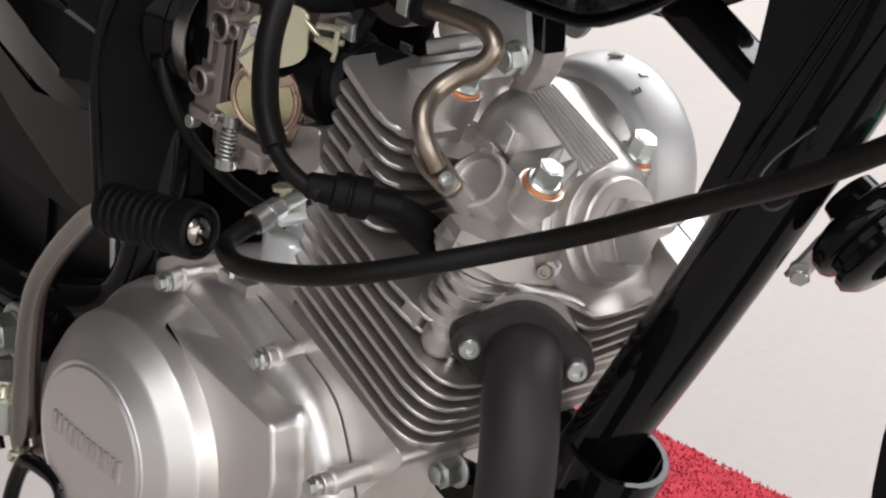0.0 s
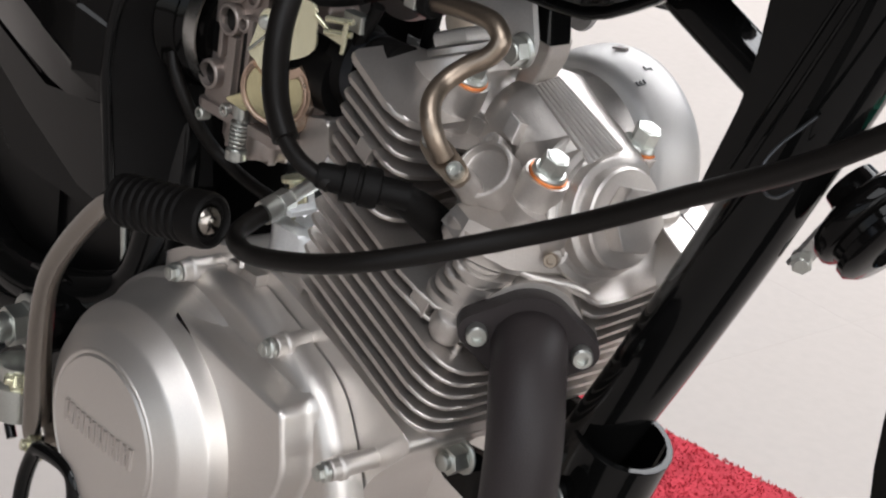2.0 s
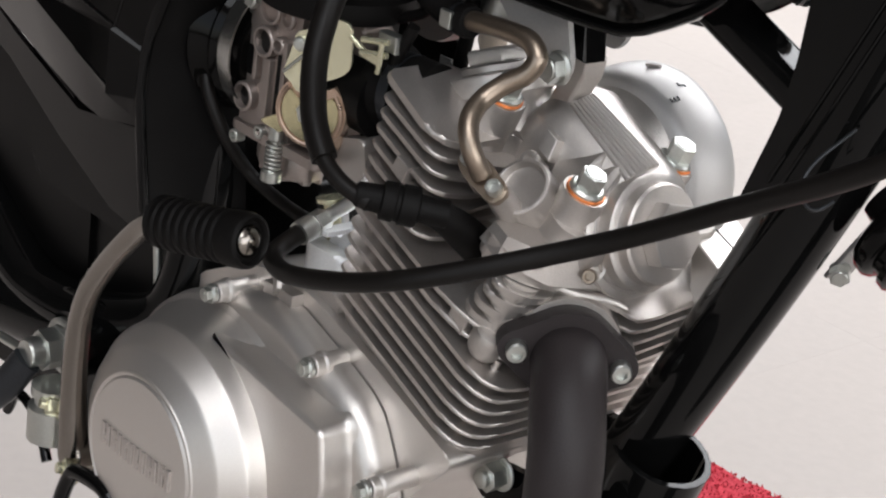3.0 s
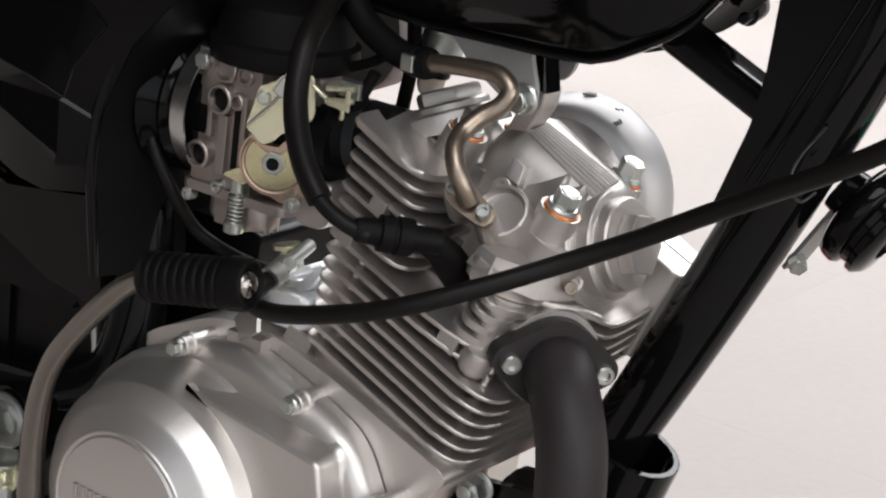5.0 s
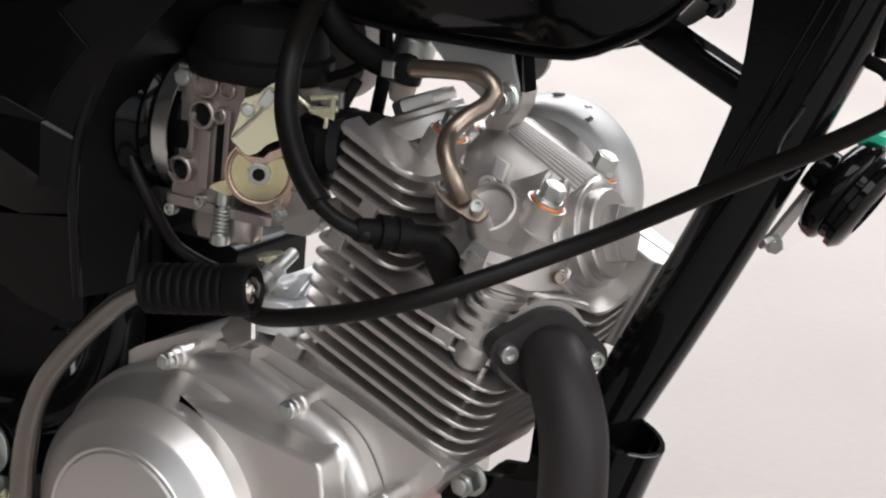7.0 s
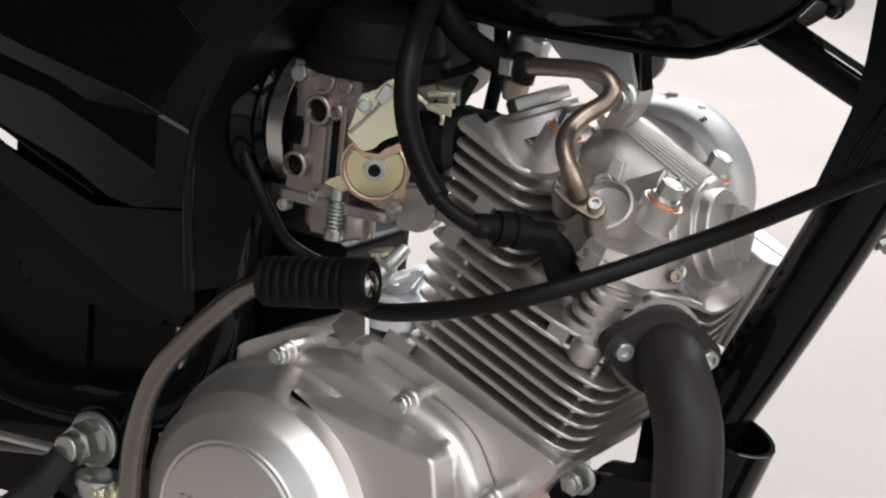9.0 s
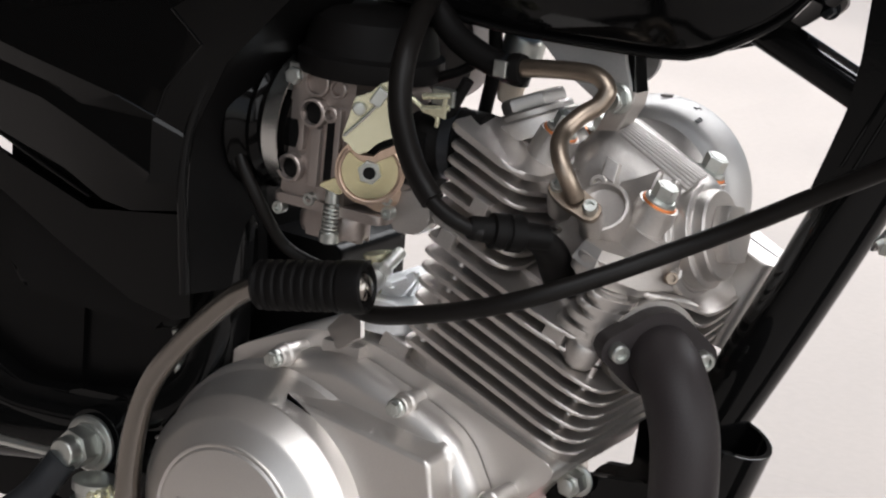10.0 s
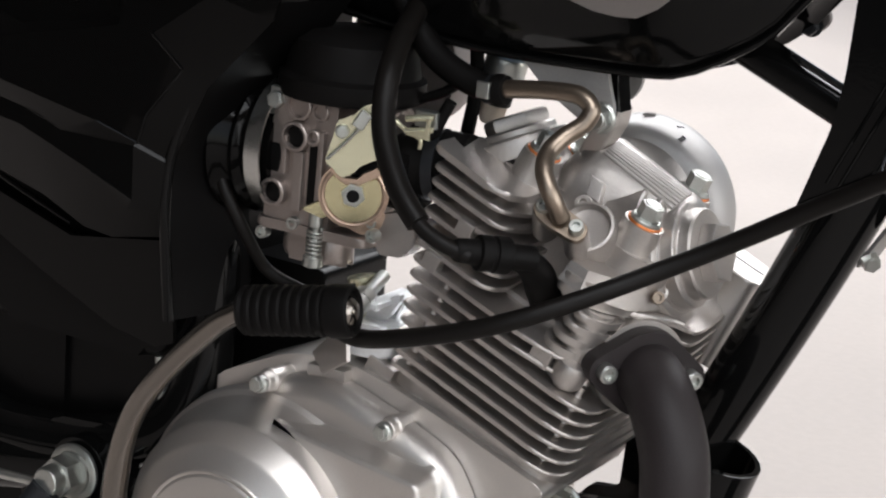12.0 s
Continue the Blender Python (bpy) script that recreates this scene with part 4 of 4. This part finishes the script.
part("top_tube", prism(V(105, 6, 622.2), LEFT, (0.384, 0, 0.923), rounded([(-11, -7.8), (11, -7.8), (11, 7.8), (-11, 7.8)], 5.5, 6), -300, 6, 0.4), BLACK_PAINT, frame_th)
part("steering_head", tube([V(180, 0, 690), V(150, 0, 790)], 0.026, 36, 1), BLACK_PAINT, frame_th)

# pressed channel that holds the engine under the down tube
chan = bmesh.new()
ux, _, tn = axes((V(64, 0, 415) - V(90, 0, 500)).normalized(), X1)
arc_o, arc_i = [], []
for k in range(15):
    a_ = math.radians(-118 + 236 * k / 14)
    arc_o.append((24 * math.cos(a_), 24 * math.sin(a_)))
    arc_i.append((21.6 * math.cos(a_), 21.6 * math.sin(a_)))
sect = arc_o + arc_i[::-1]
prism(V(64, 12, 442), ux, tn.cross(ux), sect, 0, 130, 0.8, chan)
part("engine_channel", chan, BLACK_PAINT, frame_th)
part("mount_plate_right", xz(rounded([(58, 424), (36, 414), (-12, 408), (-20, 390), (40, 376), (66, 396)], 8), -12, -17, 0.8), BLACK_PAINT, frame_th)
part("mount_plate_left", xz(rounded([(62, 430), (30, 430), (7, 430), (6, 400), (-10, 398), (-20, 386), (40, 372), (66, 384)], 3), 38, 33, 0.8), BLACK_PAINT, frame_th)
hex_bolt(V(58, -22, 416), RIGHT, 12, 6, 9, ZINC, frame_th, "mount_bolt", "zinc-plated mounting bolt")
# rear lower rails and pivot tube
part("rear_rail", tube([V(-420, -58, 420), V(-340, -66, 380), V(-290, -70, 378), V(-240, -66, 388), V(-205, -58, 412), V(-200, -50, 470), V(-205, -45, 560)], 0.0155, 24, 6), BLACK_PAINT, frame_th)
part("pivot_tube", tube([V(-249, -92, 376), V(-249, 90, 376)], 0.018, 28, 1), BLACK_PAINT, frame_th)
pv = hex_bolt(V(-250, -98, 376), RIGHT, 19, 11, 0, ZINC, frame_th, "pivot_nut", "zinc-plated swingarm pivot nut on a washer", 0)
part("bolt_end", lathe(V(-250, -109, 376), RIGHT, [(0, -4), (8, -4), (8, 7), (7, 8.4), (3, 8.8), (0, 8.4)], 28), ZINC, pv)
part("washer", lathe(V(-249, -94, 376), RIGHT, [(0, 0), (15.5, 0), (15.5, 2), (14, 2.8), (12, 3), (11.5, 4.6), (0, 4.6)], 40), ZINC, pv)

tank_stay = thing("tank_stay", V(72, 30, 645), "small grey bracket with a bolt under the tank", "bracket")
part("plate", xz(rounded([(58, 670), (62, 656), (80, 650), (86, 657), (80, 670)], 3), 33, 29, 0.6), GREY_PLASTIC, tank_stay)
hex_bolt(V(77, 29, 654), RIGHT, 8, 5, 5.5, BLUE_STEEL, tank_stay, "stay_bolt", "dark steel bolt")

# engine steady bracket under the tank
steady = thing("engine_bracket", V(-10, 0, 590), "plain steel bracket between the head and the frame", "bracket")
part("plate", xz(rounded([(-66, 644), (-4, 644), (-1, 622), (4.6, 606), (3, 597.5), (-3.5, 594), (-9, 596.5), (-20, 603), (-33, 610.5), (-48, 624)], [2, 3, 6, 6, 5, 5, 6, 8, 3, 2], 4), -20.5, -23.5, 0.6), PLATE, steady)
part("plate", xz(rounded([(-64, 644), (2, 644), (0, 612), (-6, 604), (-20, 606), (-46, 621)], [2, 3, 4, 4, 4, 3], 4), 17.5, 14.5, 0.6), PLATE, steady)
# black block added for bracket body and the shade between the plates
part("shade_fill", xz([(-58, 643), (-3, 643), (0, 619), (3, 604), (-18, 606), (-44, 625)], 0, -13.5, 1.0), BLACK_PAINT, steady)
hex_bolt(V(-1.5, -23.6, 602), RIGHT, 11, 6, 7.6, ZINC, steady, "bracket_bolt", "zinc-plated bracket bolt")
lug = loft([[C(-42, -8, 83.5), C(-40, 1.5, 87.5), C(-51, 1.5, 81), C(-53, -8, 77)], [V(0, -9.5, 597), V(2.5, 1, 596.5), V(-9, 1, 599), V(-11, -9.5, 599)], [V(1, -9.5, 606), V(3.5, 1, 606), V(-8, 1, 608), V(-10, -9.5, 608)]])
bmesh.ops.bevel(lug, geom=lug.edges[:], offset=0.0015, segments=3, profile=0.5, affect="EDGES", clamp_overlap=True)
part("lug", lug, CAST, steady, angle=45)

# valve with a bright cap behind the hose
tap = thing("fuel_valve", V(-84, 30, 575), "small valve with a bright metal cap and cream body", "valve")
TAP = Vector((0.22, 0, 1)).normalized()
part("metal_cap", lathe(V(-76, 12, 601), TAP, [(0, 0), (11, 0), (11, 14), (10, 16), (0, 16)], 32), ZINC, tap)
part("collar", lathe(V(-77.5, 12, 592), TAP, [(0, 0), (8, 0), (8, 10), (0, 10)], 32), SATIN_PLASTIC, tap)
part("bowl", lathe(V(-77.5, 12, 593), -TAP, [(0, 0), (7, 0), (6.8, 8), (5, 12), (0, 13)], 32), CREAM, tap)

vent = thing("vent_hose", V(-73, -22, 575), "black rubber vent hose with a spring clip", "hose")
part("hose", tube([V(-88, 2, 560), V(-86.5, 1, 571), V(-85.5, 1, 580), V(-84, 1, 592), V(-83, 0, 606), V(-85, -2, 630), V(-90, -4, 652)], 0.0036, 16, 6), RUBBER, vent)
part("clip", ring_bm(V(-88.6, 2, 571), (0.12, 0, 1), 3.7, 4, 0.7, 24), PLATE, vent, "steel spring clip")
part("clip_ear", box(V(-95, 0, 572), X1, UP, 8, 4, -0.5, 0.5, 0.2), PLATE, vent)
thin = thing("breather_tube", V(-120, -40, 600), "thin black breather tube behind the carburettor", "hose")
part("tube", tube([V(-120, -30, 582), V(-111, -30, 587), V(-97, -30, 595), V(-84, -30, 601), V(-72, -30, 610)], 0.0026, 12, 6), RUBBER, thin)
part("lower_tube", tube([V(-72, -44, 600), V(-79, -45, 584), V(-86, -45, 564), V(-93, -45, 542), V(-98, -42, 526)], 0.0030, 12, 6), RUBBER, thin)
drain = thing("overflow_hose", V(-170, -70, 470), "black rubber overflow hose below the carburettor", "hose")
part("tube", tube([V(-190, -66, 550), V(-183, -70, 540), V(-176, -69, 528), V(-170, -63, 513), V(-167, -52, 498), V(-156, -48, 491.5), V(-140, -46, 488), V(-122, -44, 486)], 0.0033, 14, 6), CABLE, drain)

# grey tank-side duct seen behind the carburettor
duct = thing("inner_duct", V(-100, 50, 560), "grey moulded duct behind the carburettor", "duct")
part("shell", lathe(V(-140, 22, 602), (0.1, 1, 0.1), [(0, 0), (35, 0), (36, 3), (36, 18), (30, 26), (0, 26)], 48), GREY_PLASTIC, duct)

# ---------------------------------------------------------------- kick starter
kick = thing("kick_starter", V(-205, -112, 330), "steel kick starter lever with a ribbed rubber grip", "kick starter")
part("arm", tube([V(-118, -137, 505), V(-135, -134, 494), V(-150, -132, 480), V(-168, -129, 461), V(-184, -126, 441), V(-195, -122.5, 421), V(-202, -119, 398), V(-206, -116, 374), V(-207, -113, 340)], [0.0052, 0.0055, 0.0056, 0.0057, 0.0059, 0.0060, 0.0064, 0.0068, 0.0078], 24, 8), CHROME, kick)
gdir = (V(-67, -125, 513) - V(-124, -136, 503)).normalized()
gp = [(0, -3), (10, -3), (11.8, -1)]
for k in range(8):
    h = 1 + k * 5.0
    gp += [(11.2, h), (12.1, h + 1.2), (12.1, h + 3.2), (11.2, h + 4.2)]
gp += [(11.9, 41), (12.6, 42.5), (12.6, 50), (12.0, 52.5), (10.4, 53.5), (9.6, 52.5), (9.2, 51), (0, 51)]
part("grip", lathe(V(-119, -134.8, 503.5), gdir, gp, 40), RUBBER, kick, "ribbed black rubber grip")
part("end_cap", lathe(V(-125, -136, 502.5), gdir, [(0, 52), (7.8, 52), (7.8, 56), (6.8, 58.6), (4, 60.4), (0, 61)], 36), CHROME, kick, "dark steel end cap")
part("hub", lathe(V(-207, -108, 337), (0, -1, 0), [(0, -14), (11, -14), (11, 6), (9.5, 8), (0, 8)], 36), CHROME, kick)
for x, z in ((-222, 358), (-203, 330)):
    hex_bolt(V(x, -112, z), (-0.35, -0.9, 0.2), 10, 6, 7.5, YELLOW_ZINC, kick, "pinch_bolt", "yellow zinc pinch bolt", 3)

# ---------------------------------------------------------------- clutch cable, its guide and its bracket
cable = thing("clutch_cable", V(-98, -88, 486), "black sheathed clutch cable sweeping across the engine", "cable")
cpts = [V(-103.5, -54, 497.5), V(-102.5, -66, 494.5), V(-101, -78, 491), V(-95, -90, 489.2), V(-78, -100, 491.5), V(-53, -109, 499.3), V(-20, -108, 510.2), V(6.5, -101, 521.3), V(30, -83, 533), V(52, -63, 545.2), V(72, -53, 557), V(92, -49.5, 569.6), V(116, -47.5, 585.2), V(138, -51, 599), V(190, -60, 633), V(260, -60, 690)]
part("sheath", tube(cpts, 0.0045, 18, 8), CABLE, cable)
ADJ = Vector((-0.10, 0.95, 0.28)).normalized()
part("ferrule", lathe(V(-102, -70, 493.6), ADJ, [(0, 0), (5.9, 0), (5.9, 8), (5.2, 9), (3.4, 9.6), (3.4, 36), (0, 36)], 20), ZINC, cable)
hex_bolt(V(-102.8, -61, 496), ADJ, 10.5, 7, 0, ZINC, cable, "adjuster_nut", "zinc-plated adjuster nut")
guide = thing("cable_guide", V(130, -20, 590), "bent wire cable guide on the down tube", "cable guide")
gl = [V(139, -6, 621.5), V(139, -16, 617), V(138.5, -25, 612), V(139, -32, 606), V(140.5, -34, 600), V(142, -30, 594.5), V(143, -24, 593), V(146, -20, 597)]
part("wire", tube(gl, 0.0007, 10, 6), BLUE_STEEL, guide)
lever = thing("clutch_release", V(-104, -40, 470), "bright metal clutch release bracket and adjuster behind the barrel", "clutch lever")
part("bar", box(V(-98, -46, 494), LEFT, X1, 27, 7, -1.4, 1.4, 0.5), LIT_WHITE_ZINC, lever)
part("fork", prism(V(-104, -43, 488), X1, UP, rounded([(-13, 9), (-10, 12), (-6, 1), (2, -1), (9, 9), (14, 11), (14, 7), (7, -4), (-4, -7), (-9, -2)], 1.2, 3), -2, 2, 0.5), LIT_WHITE_ZINC, lever)
part("fork", prism(V(-103, -36, 488), X1, UP, rounded([(-11, 7), (-8, 9), (-5, 0), (2, -2), (9, 7), (12, 7), (7, -5), (-8, -5)], 1.2, 3), -2, 2, 0.5), LIT_WHITE_ZINC, lever)
part("adjuster", lathe(V(-109, -41, 477), (-0.22, -0.05, 0.97), [(0, 0), (2.4, 0), (5.2, 12), (4.2, 13), (4.2, 18), (5.4, 18.5), (5.4, 21), (4, 21.5), (4, 24), (7.4, 24.5), (7.4, 26.5), (0, 27)], 24), YELLOW_ZINC, lever)

# ---------------------------------------------------------------- horn
horn = thing("horn", V(140, 25, 545), "round black disc horn on a steel bracket", "horn")
hax = Vector((0.87, 0.05, -0.49)).normalized()
ho = V(152, 28, 581)
part("shell", lathe(ho, hax, [(0, -17), (11, -17), (12, -10), (20, -8), (26, -5), (27.5, -2), (27.5, 2), (26, 4), (23.4, 5), (23, 8), (25, 9), (25, 12), (21.5, 15), (13, 16), (11.5, 12), (0, 12)], 56), BLACK_PLASTIC, horn)
part("strap", prism(V(122, 36, 554), (0.5, -0.05, 0.86), (0.25, 0.95, 0), [(-12, -6), (26, -6), (26, 6), (-12, 6)], -1.2, 1.2, 0.4), PLATE, horn, "bare steel strap")
hex_bolt(V(119, 34, 548), (0.6, -0.75, -0.25), 8, 5, 4.6, ZINC, horn, "strap_bolt", "zinc-plated strap bolt")
part("plug", tube([V(158, 34, 603), V(163, 33, 612)], 0.0076, 16, 1), GREEN, horn, "green plastic connector")
part("wire_sleeve", tube([V(152, 25, 643), V(159, 25, 641.5), V(164, 25, 639.5), V(166.5, 25, 637)], 0.0034, 12, 5), RUBBER, horn, "black wire sleeve")
part("wire", tube([V(166, 25, 639), V(168, 25, 633), V(167, 26, 626), V(163, 32, 612)], 0.0014, 10, 6), PINK_WIRE, horn)
part("wire", tube([V(167, 25, 639), V(170.8, 25, 633.6), V(171, 26, 626), V(165, 33, 612)], 0.0014, 10, 6), PINK_WIRE, horn)

# finned box behind the steering head
regulator = thing("regulator_box", V(172, 42, 643), "black finned box mounted behind the steering head", "regulator")
part("body", box(V(176, 42, 667), X1, UP, 44, 48, -12, 9, 2.0), SATIN_PLASTIC, regulator)
for k in range(7):
    part("fin", box(V(160 + 5.4 * k, 33, 666), X1, UP, 2.2, 42, -0.5, 3.5, 0.5), SATIN_PLASTIC, regulator)

# ---------------------------------------------------------------- brake pedal, rod and footrest
pedal = thing("brake_pedal", V(-250, -110, 330), "steel brake pedal linkage with a thin rod", "brake pedal")
part("rod", tube([V(-255, -112, 373), V(-420, -116, 360)], 0.0026, 12, 1), ZINC, pedal)
part("arm", tube([V(-250, -116, 372), V(-262, -122, 352), V(-285, -126, 330)], 0.0085, 16, 5, flat=0.6), BLUE_STEEL, pedal)
part("post", lathe(V(-232, -110, 335), UP, [(0, 0), (13, 0), (13, 18), (10, 20), (10, 24), (12, 25), (12, 30), (8, 31), (0, 31)], 28), ZINC, pedal)
part("spring_wire", tube([V(-275, -110, 330), V(-262, -112, 346), V(-240, -114, 342), V(-225, -116, 325)], 0.0028, 10, 6), BLACK_PAINT, pedal)
part("pedal_rod", tube([V(-208, -120, 270), V(-206, -120, 306), V(-198, -120, 330), V(-190, -120, 337), V(-167, -120, 339), V(-159, -120, 330), V(-157, -120, 300), V(-156, -119, 268)], 0.0042, 16, 6), BLACK_PAINT, pedal, "bent black steel rod")
small = thing("wire_loop", V(-205, -80, 440), "thin steel wire behind the kick starter", "wire")
part("wire", tube([V(-219, -60, 401), V(-221, -60, 420), V(-224, -60, 438)], 0.0024, 10, 2), ZINC, small)

# ---------------------------------------------------------------- front wheel
wheel = thing("front_wheel", V(500, 0, 0), "black front wheel with a rubber tyre", "wheel")
WC = V(500, 0, 300)
part("tyre", lathe(WC, LEFT, [(262, -20), (285, -36), (300, -26), (304, 0), (300, 26), (285, 36), (262, 20)], 96, closed=True), TYRE, wheel)
part("rim", lathe(WC, LEFT, [(235, -22), (262, -24), (262, 24), (235, 22), (228, 0)], 72, closed=True), BLACK_PAINT, wheel)
for k in range(5):
    a_ = 2 * math.pi * k / 5
    dv = Vector((math.cos(a_), 0, math.sin(a_)))
    part("spoke", tube([WC + dv * 0.03, WC + dv * 0.14, WC + dv * 0.236], [0.02, 0.015, 0.013], 14, 4), BLACK_PAINT, wheel)
part("hub", lathe(WC, LEFT, [(0, -40), (45, -40), (50, 0), (45, 40), (0, 40)], 40), BLACK_PAINT, wheel)

# mudguard whose curved edge stands behind the down tube
guard_edge = [(198 + ((z - 522) / 60) ** 2 * 8, z) for z in range(440, 640, 20)]
part("mudguard", xz(guard_edge + [(300, 640), (300, 440)], 3, -3, 1.0), BLACK_PLASTIC, wheel)

# dark underseat parts behind the panel
under = thing("inner_fender", V(-320, 0, 380), "black plastic inner fender behind the side panel", "fender")
part("shell", xz(rounded([(-212, 470), (-212, 384), (-250, 366), (-285, 318), (-480, 300), (-480, 430), (-335, 446), (-300, 560), (-212, 560)], 12), 45, -55, 6.0), SATIN_PLASTIC, under)
part("side_plate", xz(rounded([(-290, 490), (-480, 497), (-480, 300), (-286, 312)], 8), -52, -58, 1.5), SATIN_PLASTIC, under)
swing = thing("swingarm", V(-330, -60, 340), "black tubular steel swingarm", "swingarm")
part("arm", tube([V(-249, -62, 376), V(-330, -68, 360), V(-520, -74, 330)], 0.021, 28, 4), BLACK_PAINT, swing)
part("plate", xz(rounded([(-236, 400), (-280, 396), (-300, 350), (-290, 318), (-208, 314), (-206, 350)], 8), -72, -78, 1.0), BLACK_PAINT, swing)

# ---------------------------------------------------------------- carpet and floor tiles
rug = thing("carpet", (-0.30, 0.62, 0), "red shaggy carpet lying on the tiled floor", "carpet")
rng = random.Random(4)


def rug_edge(cx, cy, w, d, turn, n=60):
    out = []
    for k in range(4 * n):
        s, q = divmod(k, n)
        t_ = q / n
        x, y = ((t_ - 0.5) * w, -d / 2) if s == 0 else (w / 2, (t_ - 0.5) * d) if s == 1 else ((0.5 - t_) * w, d / 2) if s == 2 else (-w / 2, (0.5 - t_) * d)
        x, y = x + rng.uniform(-4, 4), y + rng.uniform(-4, 4)
        c, sn = math.cos(turn), math.sin(turn)
        out.append((cx + x * c - y * sn, cy + x * sn + y * c))
    return out


RUG = (-430, 551, 700, 330, math.radians(8.3))
part("backing", prism((0, 0, 0), X1, LEFT, rug_edge(*RUG), 0, 9, 0), CARPET, rug)
tuft = bmesh.new()
for k in range(30000):
    x, y = rng.uniform(-353, 353), rng.uniform(-168, 168)
    c, sn = math.cos(RUG[4]), math.sin(RUG[4])
    p = V(RUG[0] + x * c - y * sn, RUG[1] + x * sn + y * c, 8)
    lean = Vector((rng.uniform(-1, 1), rng.uniform(-1, 1), 1.4)).normalized() * rng.uniform(0.002, 0.0045)
    s = Vector((rng.uniform(-1, 1), rng.uniform(-1, 1), 0)).normalized() * 0.0016
    v1, v2, v3 = tuft.verts.new(p - s), tuft.verts.new(p + s), tuft.verts.new(p + lean)
    tuft.faces.new((v1, v2, v3))
tf = part("shag", tuft, CARPET, rug)
tagged(tf, kind="stuff")

tile_me = None
for i in range(-9, 9):
    for j in range(-5, 11):
        bm_needed = tile_me is None
        if bm_needed:
            bm = box((0, 0, 0), X1, LEFT, 599.85, 599.85, -4, 0, 0.04)
            tl = part("tile", bm, TILE, floor, angle=10)
            tile_me = tl.data
        else:
            tl = new("tile", tile_me)
            tl.parent = floor
        tl.location = Vector((0.6 * i + 0.35, 0.6 * j + 0.2, -0.002)) - PLACE[floor]
